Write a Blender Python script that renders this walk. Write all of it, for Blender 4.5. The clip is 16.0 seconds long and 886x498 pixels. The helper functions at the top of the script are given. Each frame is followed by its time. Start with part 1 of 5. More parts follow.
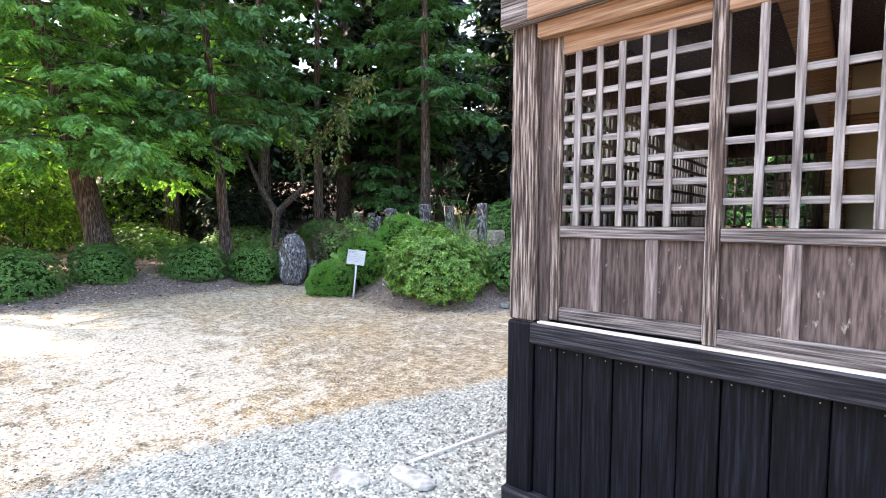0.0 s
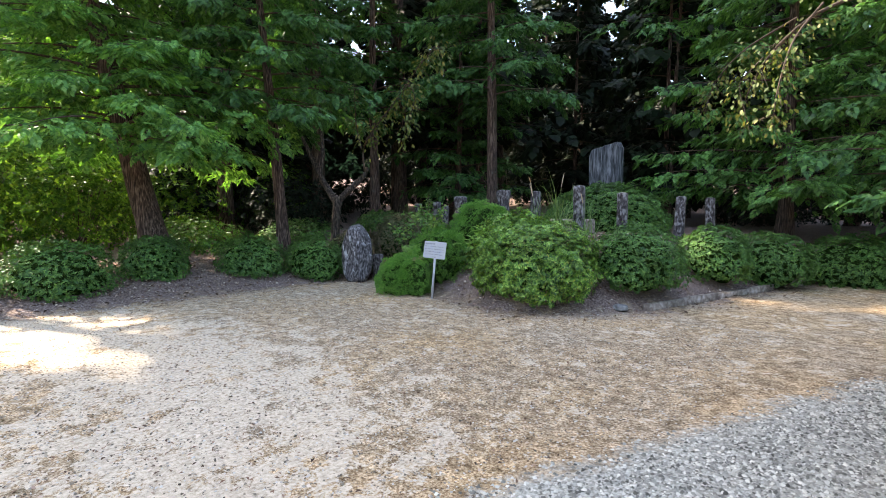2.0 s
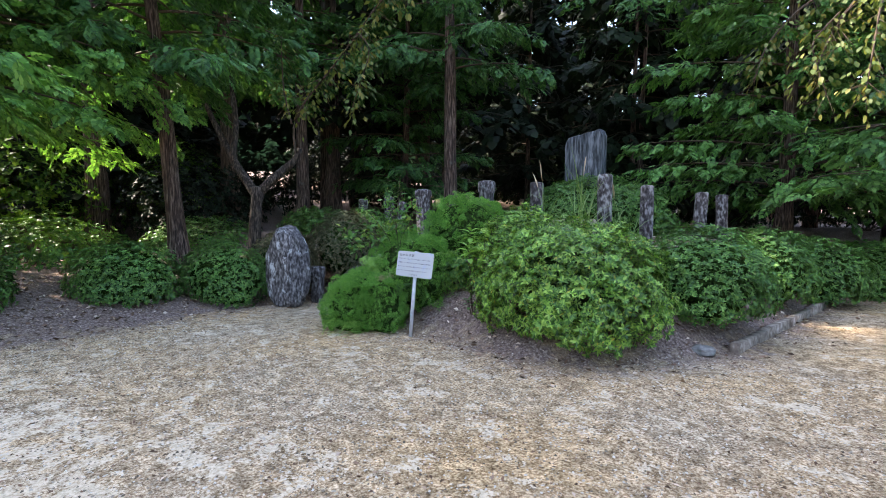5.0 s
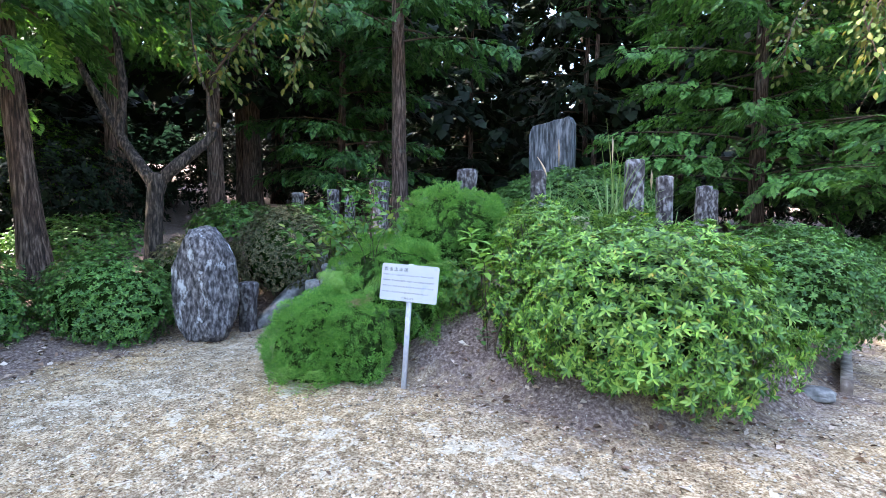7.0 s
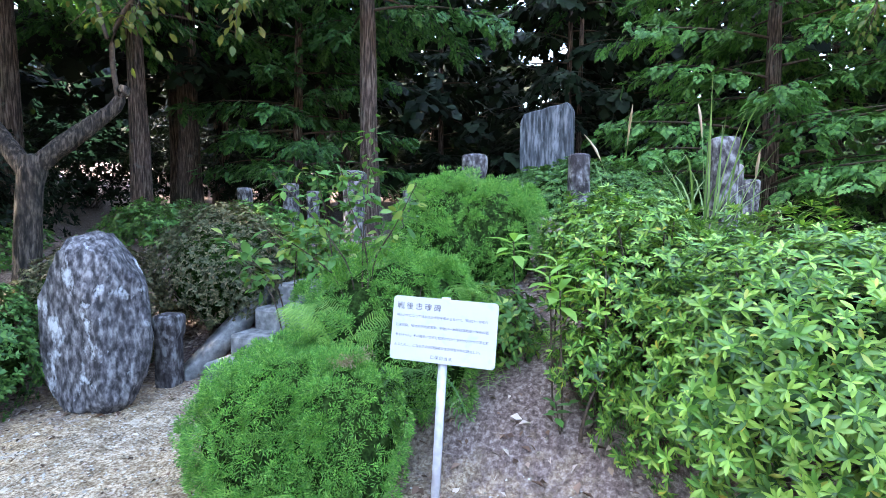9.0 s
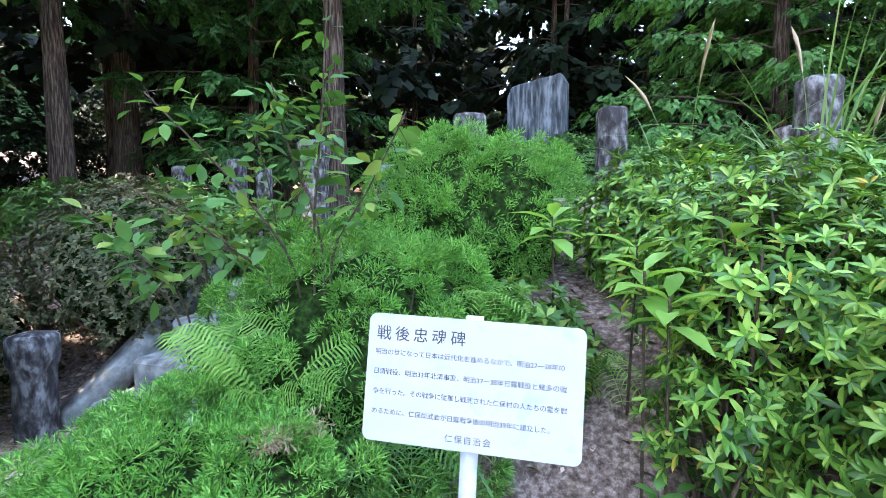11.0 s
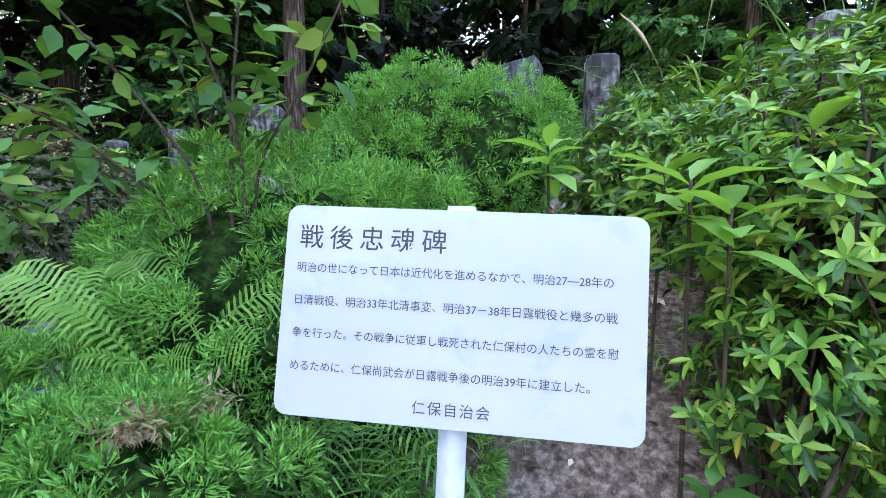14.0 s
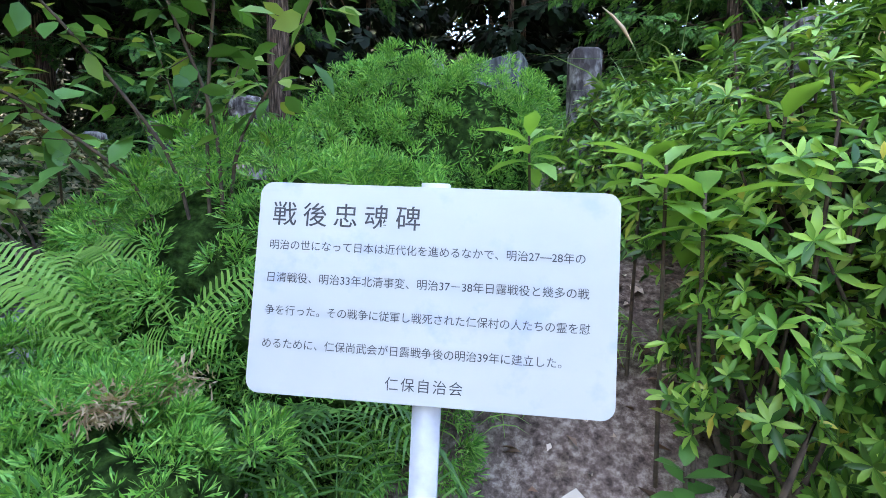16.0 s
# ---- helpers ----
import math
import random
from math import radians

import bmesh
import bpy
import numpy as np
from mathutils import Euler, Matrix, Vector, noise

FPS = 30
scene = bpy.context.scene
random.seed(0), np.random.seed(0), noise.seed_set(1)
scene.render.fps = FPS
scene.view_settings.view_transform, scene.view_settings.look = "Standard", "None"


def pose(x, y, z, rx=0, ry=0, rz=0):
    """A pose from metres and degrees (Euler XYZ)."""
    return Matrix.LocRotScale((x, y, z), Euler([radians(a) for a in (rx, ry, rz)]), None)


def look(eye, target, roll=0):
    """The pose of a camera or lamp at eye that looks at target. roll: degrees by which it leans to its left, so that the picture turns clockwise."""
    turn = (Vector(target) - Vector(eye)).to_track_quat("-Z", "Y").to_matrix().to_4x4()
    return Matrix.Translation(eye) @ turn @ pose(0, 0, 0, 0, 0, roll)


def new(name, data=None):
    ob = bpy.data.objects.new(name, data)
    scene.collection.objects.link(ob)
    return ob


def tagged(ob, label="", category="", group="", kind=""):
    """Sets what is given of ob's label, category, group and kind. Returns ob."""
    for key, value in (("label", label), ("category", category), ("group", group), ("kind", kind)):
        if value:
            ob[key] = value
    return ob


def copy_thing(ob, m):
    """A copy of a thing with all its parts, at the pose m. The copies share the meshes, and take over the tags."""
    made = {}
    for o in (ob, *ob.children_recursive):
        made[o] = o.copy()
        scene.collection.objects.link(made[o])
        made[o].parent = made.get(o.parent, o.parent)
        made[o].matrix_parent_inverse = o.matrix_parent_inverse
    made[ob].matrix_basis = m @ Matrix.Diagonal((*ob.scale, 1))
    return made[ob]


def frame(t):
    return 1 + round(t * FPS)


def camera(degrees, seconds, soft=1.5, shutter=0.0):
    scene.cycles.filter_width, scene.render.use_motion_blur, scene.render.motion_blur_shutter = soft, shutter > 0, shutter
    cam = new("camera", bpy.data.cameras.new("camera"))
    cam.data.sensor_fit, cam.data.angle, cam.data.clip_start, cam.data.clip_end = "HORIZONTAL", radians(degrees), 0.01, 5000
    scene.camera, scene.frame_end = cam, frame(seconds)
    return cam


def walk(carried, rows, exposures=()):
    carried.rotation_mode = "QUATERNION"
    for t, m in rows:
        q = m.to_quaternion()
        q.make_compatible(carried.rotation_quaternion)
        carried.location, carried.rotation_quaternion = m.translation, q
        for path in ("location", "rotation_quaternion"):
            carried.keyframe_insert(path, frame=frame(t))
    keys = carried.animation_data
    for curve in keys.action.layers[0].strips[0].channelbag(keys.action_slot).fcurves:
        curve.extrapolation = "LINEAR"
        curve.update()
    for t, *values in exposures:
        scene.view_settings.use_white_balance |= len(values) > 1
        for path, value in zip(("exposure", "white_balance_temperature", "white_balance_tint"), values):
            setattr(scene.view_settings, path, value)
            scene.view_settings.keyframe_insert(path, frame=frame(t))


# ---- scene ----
cam = camera(85.3, 16.0, soft=0.5)
PATH = [
    (0, (-0.012, 0.028, 1.54), (-1.304, 1.55, 1.422), 0.3),
    (0.5, (-0.383, 0.034, 1.533), (-1.77, 1.469, 1.41), 0.1),
    (1, (-0.804, 0.08, 1.528), (-2.221, 1.486, 1.401), -0.1),
    (1.5, (-1.212, 0.293, 1.413), (-2.63, 1.696, 1.273), -0.1),
    (2, (-1.597, 0.486, 1.376), (-3.009, 1.896, 1.24), -0.3),
    (2.5, (-1.997, 0.716, 1.36), (-3.382, 2.153, 1.224), -0.3),
    (3, (-2.386, 0.984, 1.364), (-3.73, 2.458, 1.225), -0.2),
    (3.5, (-2.813, 1.171, 1.347), (-4.114, 2.684, 1.205), -0.2),
    (4, (-3.224, 1.459, 1.33), (-4.474, 3.014, 1.186), -0.1),
    (4.2, (-3.382, 1.558, 1.344), (-4.618, 3.124, 1.202), -0.1),
    (6.3, (-5.126, 2.461, 1.372), (-6.094, 4.204, 1.224), 0.1),
    (6.5, (-5.285, 2.573, 1.347), (-6.221, 4.335, 1.198), 0.0),
    (7, (-5.622, 2.915, 1.347), (-6.489, 4.711, 1.2), 0.0),
    (7.5, (-5.959, 3.199, 1.342), (-6.772, 5.02, 1.194), -0.2),
    (8, (-6.235, 3.553, 1.338), (-6.985, 5.401, 1.192), -0.1),
    (8.5, (-6.497, 3.878, 1.325), (-7.221, 5.738, 1.188), -0.1),
    (9, (-6.747, 4.167, 1.321), (-7.44, 6.038, 1.183), -0.1),
    (9.2, (-6.828, 4.29, 1.304), (-7.5, 6.169, 1.167), -0.0),
    (11.3, (-7.279, 5.291, 1.154), (-7.859, 7.198, 0.991), -0.5),
    (11.5, (-7.302, 5.379, 1.124), (-7.887, 7.285, 0.971), -0.4),
    (12, (-7.342, 5.489, 1.08), (-7.912, 7.401, 0.932), -0.3),
    (12.5, (-7.357, 5.535, 1.047), (-7.899, 7.455, 0.904), -0.2),
    (13, (-7.365, 5.555, 1.016), (-7.876, 7.484, 0.876), -0.2),
    (13.5, (-7.359, 5.553, 0.99), (-7.84, 7.489, 0.846), -0.2),
    (14, (-7.359, 5.551, 0.941), (-7.818, 7.492, 0.792), -0.3),
    (14.5, (-7.356, 5.55, 0.916), (-7.8, 7.494, 0.764), -0.2),
    (15, (-7.347, 5.553, 0.921), (-7.783, 7.499, 0.765), -0.2),
    (15.5, (-7.346, 5.558, 0.915), (-7.769, 7.507, 0.761), -0.2),
    (16, (-7.342, 5.553, 0.914), (-7.746, 7.505, 0.752), -0.1),
]
EXPOSURES = [(0.0, 3.45, 8000, 12), (1.0, 3.02, 7950, 12), (2.0, 2.8, 7900, 13), (4.0, 2.8, 7800, 14), (6.5, 3.47, 7150, 13), (8.0, 3.87, 7000, 14), (9.0, 4.02, 6950, 14), (11.5, 4.02, 7250, 11), (13.0, 3.85, 7300, 11), (16.0, 3.62, 7400, 11)]
walk(cam, [(t, look(eye, target, roll)) for t, eye, target, roll in PATH], EXPOSURES)

# ---- sky and sun ----
SUN_WAY = Vector((-0.93, -0.36, 0.0)).normalized()
SUN_UP = radians(48)
world = bpy.data.worlds.new("sky")
scene.world = world
world.use_nodes = True
sky = world.node_tree.nodes.new("ShaderNodeTexSky")
sky.sky_type, sky.sun_disc = "NISHITA", False
sky.sun_elevation, sky.sun_rotation = SUN_UP, math.atan2(SUN_WAY.x, SUN_WAY.y)
back = world.node_tree.nodes["Background"]
back.inputs["Strength"].default_value = 0.15
world.node_tree.links.new(sky.outputs["Color"], back.inputs["Color"])
sun = new("sun", bpy.data.lights.new("sun", "SUN"))
sun.data.energy, sun.data.angle, sun.data.color = 2.6, radians(1.2), (1.0, 0.95, 0.87)
sun.matrix_world = look((0, 0, 30), Vector((0, 0, 30)) - (SUN_WAY * math.cos(SUN_UP) + Vector((0, 0, math.sin(SUN_UP)))))

# ---- materials ----
rng = np.random.default_rng(7)


def blank(name):
    m = bpy.data.materials.new(name)
    m.use_nodes = True
    return m, m.node_tree, m.node_tree.nodes["Principled BSDF"]


def noise_node(nt, scale, detail=4.0, stretch=(1, 1, 1), rough=0.55):
    co = nt.nodes.new("ShaderNodeTexCoord")
    mp = nt.nodes.new("ShaderNodeMapping")
    mp.inputs["Scale"].default_value = stretch
    no = nt.nodes.new("ShaderNodeTexNoise")
    no.inputs["Scale"].default_value, no.inputs["Detail"].default_value, no.inputs["Roughness"].default_value = scale, detail, rough
    nt.links.new(co.outputs["Object"], mp.inputs["Vector"])
    nt.links.new(mp.outputs["Vector"], no.inputs["Vector"])
    return no


def ramp(nt, source, stops):
    r = nt.nodes.new("ShaderNodeValToRGB")
    e = r.color_ramp.elements
    while len(e) < len(stops):
        e.new(0.5)
    for k, (at, c) in zip(e, stops):
        k.position, k.color = at, (*c, 1)
    nt.links.new(source, r.inputs["Fac"])
    return r.outputs["Color"]


def mixed(nt, fac, a, b, mode="MIX"):
    n = nt.nodes.new("ShaderNodeMix")
    n.data_type, n.blend_type = "RGBA", mode
    for key, value in ((0, fac), (6, a), (7, b)):
        if isinstance(value, (int, float)):
            n.inputs[key].default_value = value
        elif isinstance(value, tuple):
            n.inputs[key].default_value = (*value, 1)
        else:
            nt.links.new(value, n.inputs[key])
    return n.outputs[2]


def bumped(nt, bsdf, height, strength, distance=0.01):
    b = nt.nodes.new("ShaderNodeBump")
    b.inputs["Strength"].default_value, b.inputs["Distance"].default_value = strength, distance
    nt.links.new(height, b.inputs["Height"])
    nt.links.new(b.outputs["Normal"], bsdf.inputs["Normal"])


def surface(name, stops, scale, rough, bump=0.5, distance=0.01, stretch=(1, 1, 1), stain=None, per_object=0.0, gloss=0.4):
    """stops: the grain's colours; stain: colour, scale, threshold of a second, larger pattern."""
    m, nt, b = blank(name)
    grain = noise_node(nt, scale, 6.0, stretch)
    col = ramp(nt, grain.outputs["Fac"], stops)
    if stain:
        big = noise_node(nt, stain[1], 5.0, stain[3] if len(stain) > 3 else (1, 1, 1), 0.65)
        mask = ramp(nt, big.outputs["Fac"], [(stain[2], (0, 0, 0)), (min(1, stain[2] + (stain[4] if len(stain) > 4 else 0.12)), (1, 1, 1))])
        col = mixed(nt, mask, col, stain[0])
    if per_object:
        info = nt.nodes.new("ShaderNodeObjectInfo")
        tone = ramp(nt, info.outputs["Random"], [(0, (1 - per_object,) * 3), (1, (1, 1, 1))])
        col = mixed(nt, 1.0, col, tone, "MULTIPLY")
    nt.links.new(col, b.inputs["Base Color"])
    b.inputs["Roughness"].default_value = rough
    b.inputs["Specular IOR Level"].default_value = gloss
    bumped(nt, b, grain.outputs["Fac"], bump, distance)
    return m


def foliage(name, stops, rough=0.5, glow=0.35, patch=0.35, patch_scale=1.5, gloss=0.22):
    """Leaf material: every leaf its own tone, larger patches lighter or darker, light coming through."""
    m, nt, b = blank(name)
    geo = nt.nodes.new("ShaderNodeNewGeometry")
    col = ramp(nt, geo.outputs["Random Per Island"], stops)
    big = noise_node(nt, patch_scale, 3.0)
    tone = ramp(nt, big.outputs["Fac"], [(0.3, (1 - patch,) * 3), (0.7, (1, 1, 1))])
    col = mixed(nt, 1.0, col, tone, "MULTIPLY")
    nt.links.new(col, b.inputs["Base Color"])
    b.inputs["Roughness"].default_value = rough
    b.inputs["Specular IOR Level"].default_value = gloss
    tr = nt.nodes.new("ShaderNodeBsdfTranslucent")
    warm = mixed(nt, 1.0, col, (1.25, 1.2, 0.55), "MULTIPLY")
    nt.links.new(warm, tr.inputs["Color"])
    mx = nt.nodes.new("ShaderNodeMixShader")
    mx.inputs["Fac"].default_value = glow
    nt.links.new(b.outputs["BSDF"], mx.inputs[1])
    nt.links.new(tr.outputs["BSDF"], mx.inputs[2])
    nt.links.new(mx.outputs["Shader"], nt.nodes["Material Output"].inputs["Surface"])
    return m


def ground_material():
    m, nt, b = blank("yard_ground")
    fine = noise_node(nt, 38, 8.0, rough=0.7)
    mid = noise_node(nt, 3.2, 8.0, rough=0.75)
    big = noise_node(nt, 0.8, 4.0)
    speck = noise_node(nt, 55, 4.0, rough=0.75)
    clump = noise_node(nt, 9, 6.0, rough=0.7)
    damp = ramp(nt, mid.outputs["Fac"], [(0.36, (0.62, 0.57, 0.52)), (0.58, (1.0, 1.0, 1.0))])
    bare = ramp(nt, fine.outputs["Fac"], [(0.32, (0.25, 0.19, 0.135)), (0.44, (0.47, 0.38, 0.275)), (0.62, (0.68, 0.57, 0.43))])
    moss = ramp(nt, speck.outputs["Fac"], [(0.33, (0.085, 0.058, 0.037)), (0.47, (0.35, 0.25, 0.158)), (0.61, (0.68, 0.57, 0.42))])
    tint = ramp(nt, big.outputs["Fac"], [(0.35, (0.92, 0.92, 0.95)), (0.65, (1.08, 0.95, 0.78))])
    moss = mixed(nt, 1.0, moss, tint, "MULTIPLY")
    moss = mixed(nt, 1.0, moss, ramp(nt, clump.outputs["Fac"], [(0.38, (0.48, 0.46, 0.42)), (0.5, (0.85, 0.84, 0.82)), (0.62, (1.2, 1.2, 1.18))]), "MULTIPLY")
    soil = ramp(nt, fine.outputs["Fac"], [(0.34, (0.05, 0.035, 0.03)), (0.5, (0.175, 0.125, 0.108)), (0.66, (0.42, 0.34, 0.30))])
    soil = mixed(nt, 0.6, soil, damp, "MULTIPLY")
    grit = ramp(nt, fine.outputs["Fac"], [(0.34, (0.11, 0.105, 0.085)), (0.5, (0.37, 0.35, 0.295)), (0.66, (0.62, 0.59, 0.50))])
    zone = nt.nodes.new("ShaderNodeAttribute")
    zone.attribute_name = "zone"
    parts = nt.nodes.new("ShaderNodeSeparateXYZ")
    nt.links.new(zone.outputs["Vector"], parts.inputs["Vector"])
    patchy = nt.nodes.new("ShaderNodeMath")
    patchy.operation = "MULTIPLY_ADD"
    nt.links.new(mid.outputs["Fac"], patchy.inputs[0])
    patchy.inputs[1].default_value = 2.2
    nt.links.new(parts.outputs["Z"], patchy.inputs[2])
    crumb = nt.nodes.new("ShaderNodeMath")
    crumb.operation = "MULTIPLY_ADD"
    nt.links.new(fine.outputs["Fac"], crumb.inputs[0])
    crumb.inputs[1].default_value = 0.85
    nt.links.new(patchy.outputs[0], crumb.inputs[2])
    sand = mixed(nt, ramp(nt, crumb.outputs[0], [(0.0, (0, 0, 0)), (0.9, (0, 0, 0)), (0.99, (1, 1, 1))]), moss, bare)

    def edge(out):
        add = nt.nodes.new("ShaderNodeMath")
        add.operation = "MULTIPLY_ADD"
        nt.links.new(mid.outputs["Fac"], add.inputs[0])
        add.inputs[1].default_value = 0.9
        nt.links.new(out, add.inputs[2])
        return ramp(nt, add.outputs[0], [(0.8, (0, 0, 0)), (1.1, (1, 1, 1))])

    col = mixed(nt, edge(parts.outputs["X"]), sand, grit)
    col = mixed(nt, edge(parts.outputs["Y"]), col, soil)
    nt.links.new(col, b.inputs["Base Color"])
    b.inputs["Roughness"].default_value = 0.95
    b.inputs["Specular IOR Level"].default_value = 0.15
    bumped(nt, b, fine.outputs["Fac"], 0.45, 0.012)
    return m


M_GROUND = ground_material()
M_PEBBLE = foliage("gravel_stone", [(0, (0.09, 0.085, 0.07)), (0.5, (0.37, 0.355, 0.30)), (1, (0.76, 0.73, 0.62))], 0.85, 0.0, 0.2, 2)
M_TANSTONE = foliage("tan_pebble", [(0, (0.09, 0.07, 0.05)), (0.45, (0.3, 0.25, 0.19)), (1, (0.66, 0.62, 0.54))], 0.9, 0.0, 0.2, 2)
M_LITTER = foliage("dry_leaf", [(0, (0.06, 0.035, 0.022)), (0.45, (0.25, 0.145, 0.10)), (0.7, (0.48, 0.34, 0.26)), (1, (0.78, 0.66, 0.56))], 0.8, 0.1, 0.2)
M_BARK = surface("red_brown_bark", [(0.36, (0.018, 0.011, 0.009)), (0.5, (0.08, 0.049, 0.038)), (0.64, (0.22, 0.16, 0.13))], 11, 0.9, 1.0, 0.05, (4, 4, 0.35), ((0.14, 0.14, 0.125), 2.5, 0.62))
M_GREYBARK = surface("grey_bark", [(0.36, (0.010, 0.008, 0.007)), (0.5, (0.042, 0.031, 0.025)), (0.64, (0.13, 0.10, 0.08))], 14, 0.9, 1.0, 0.04, (3, 3, 0.6), ((0.075, 0.06, 0.048), 3, 0.6))
M_TWIG = surface("twig", [(0.3, (0.03, 0.02, 0.015)), (0.7, (0.12, 0.085, 0.06))], 30, 0.9)
# Dark fill for shrub hearts; the shade between leaves is put into its colour
M_SHADE = surface("inner_shade_fill", [(0.35, (0.010, 0.016, 0.006)), (0.5, (0.022, 0.045, 0.012)), (0.65, (0.045, 0.09, 0.022))], 40, 1.0, 1.0, 0.03, gloss=0.0)
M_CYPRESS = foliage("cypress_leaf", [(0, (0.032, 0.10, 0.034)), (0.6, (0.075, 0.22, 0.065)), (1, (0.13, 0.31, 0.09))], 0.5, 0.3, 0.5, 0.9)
# Brighter copies of cypress_leaf; the sunny one has sunlight put into its colour
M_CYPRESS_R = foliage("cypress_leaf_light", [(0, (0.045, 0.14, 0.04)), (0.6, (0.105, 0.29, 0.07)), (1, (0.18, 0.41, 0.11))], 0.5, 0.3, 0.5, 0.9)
M_CYPRESS_SUN = foliage("cypress_leaf_sunny", [(0, (0.06, 0.19, 0.05)), (0.6, (0.15, 0.38, 0.09)), (1, (0.26, 0.52, 0.14))], 0.5, 0.4, 0.4, 0.9)
# Near-black leaf: the wood's deep shade is put into its colour
M_SHADELEAF = foliage("shaded_wood_leaf", [(0, (0.0048, 0.012, 0.0054)), (1, (0.0156, 0.036, 0.0132))], 0.6, 0.1, 0.5, 0.4)
# Bright leaf with the sun on the thicket put into its colour
M_SUNLEAF = foliage("sunlit_leaf", [(0, (0.06, 0.17, 0.04)), (0.7, (0.16, 0.35, 0.065)), (1, (0.32, 0.53, 0.11))], 0.45, 0.5, 0.6, 1.3)
M_YELLOW = foliage("yellowing_leaf", [(0, (0.075, 0.12, 0.0375)), (0.6, (0.143, 0.203, 0.0638)), (1, (0.27, 0.255, 0.0825))], 0.5, 0.4, 0.3)
M_AZALEA = foliage("azalea_leaf", [(0, (0.022, 0.085, 0.018)), (0.45, (0.13, 0.32, 0.05)), (0.93, (0.37, 0.60, 0.11)), (0.975, (0.312, 0.502, 0.112)), (1, (0.613, 0.502, 0.0781))], 0.36, 0.2, 0.4, 2.5, 0.4)
M_HEDGE = foliage("hedge_leaf", [(0, (0.038, 0.115, 0.032)), (0.6, (0.092, 0.24, 0.052)), (1, (0.19, 0.37, 0.085))], 0.42, 0.15, 0.35, 2, 0.3)
M_DULL = foliage("dull_azalea_leaf", [(0, (0.045, 0.055, 0.028)), (0.6, (0.12, 0.135, 0.062)), (1, (0.24, 0.19, 0.11))], 0.55, 0.12, 0.4, 3)
M_JUNIPER = foliage("juniper_leaf", [(0, (0.06, 0.205, 0.043)), (0.6, (0.17, 0.46, 0.088)), (1, (0.40, 0.70, 0.17))], 0.42, 0.33, 0.3, 9, 0.35)
M_FERN = foliage("fern_leaf", [(0, (0.17, 0.38, 0.07)), (1, (0.34, 0.58, 0.14))], 0.42, 0.4, 0.2, 6, 0.35)
M_BROAD = foliage("sapling_leaf", [(0, (0.0625, 0.163, 0.0438)), (0.7, (0.15, 0.338, 0.0875)), (1, (0.338, 0.425, 0.1))], 0.35, 0.35, 0.3, 5)
M_GRASS = foliage("grass_blade", [(0, (0.09, 0.195, 0.06)), (1, (0.3, 0.42, 0.18))], 0.45, 0.35, 0.2)
M_DRY = foliage("dry_spray", [(0, (0.38, 0.25, 0.15)), (1, (0.68, 0.52, 0.38))], 0.8, 0.2, 0.2)
M_ROCK = surface("lichened_rock", [(0.36, (0.022, 0.02, 0.022)), (0.47, (0.08, 0.073, 0.078)), (0.56, (0.155, 0.144, 0.148)), (0.68, (0.31, 0.295, 0.295))], 22, 0.85, 1.0, 0.016, (1.4, 1.4, 0.7), ((0.54, 0.55, 0.57), 5.0, 0.575, (1.1, 1.1, 0.7), 0.08))
M_STEP = surface("grey_step_stone", [(0.3, (0.09, 0.09, 0.09)), (0.5, (0.19, 0.19, 0.185)), (0.7, (0.34, 0.335, 0.32))], 14, 0.9, 0.7, 0.012, (1, 1, 1), ((0.08, 0.065, 0.055), 4, 0.56))
M_POST = surface("weathered_granite", [(0.38, (0.028, 0.022, 0.024)), (0.5, (0.105, 0.093, 0.096)), (0.62, (0.30, 0.29, 0.295))], 17, 0.9, 0.9, 0.015, (1.3, 1.3, 0.7), ((0.05, 0.042, 0.044), 5, 0.55, (0.75, 0.75, 0.3)), 0.2)
M_SLAB = surface("blue_grey_slab", [(0.36, (0.022, 0.027, 0.033)), (0.5, (0.075, 0.086, 0.098)), (0.64, (0.2, 0.215, 0.235))], 9, 0.8, 0.6, 0.02, (2, 2, 0.3), ((0.26, 0.28, 0.31), 5, 0.6, (0.8, 0.8, 0.25)))
M_CONCRETE = surface("old_concrete", [(0.3, (0.22, 0.2, 0.17)), (0.5, (0.42, 0.39, 0.35)), (0.7, (0.62, 0.58, 0.53))], 18, 0.9, 0.6, 0.01, (1, 1, 1), ((0.14, 0.11, 0.09), 4, 0.58))
M_KERB = surface("earthy_concrete", [(0.3, (0.13, 0.10, 0.08)), (0.5, (0.28, 0.225, 0.185)), (0.7, (0.46, 0.40, 0.35))], 14, 0.95, 0.7, 0.01, (1, 1, 1), ((0.14, 0.10, 0.08), 3, 0.55))
M_BACKDROP = surface("far_wood", [(0.35, (0.004, 0.008, 0.004)), (0.65, (0.025, 0.05, 0.02))], 0.9, 1.0, 0.5, 0.3, gloss=0.0)
M_GREYWOOD_V = surface("weathered_wood_upright", [(0.38, (0.022, 0.014, 0.012)), (0.48, (0.09, 0.062, 0.054)), (0.58, (0.25, 0.20, 0.18)), (0.68, (0.42, 0.37, 0.34))], 24, 0.85, 0.9, 0.006, (4.5, 4.5, 0.22), ((0.085, 0.055, 0.045), 6, 0.58, (0.9, 0.9, 0.2)), 0.2)
M_GREYWOOD_H = surface("weathered_wood_lying", [(0.38, (0.035, 0.028, 0.028)), (0.48, (0.12, 0.10, 0.10)), (0.58, (0.25, 0.22, 0.215)), (0.7, (0.42, 0.38, 0.37))], 20, 0.85, 0.9, 0.006, (0.16, 5, 6), None, 0.2)
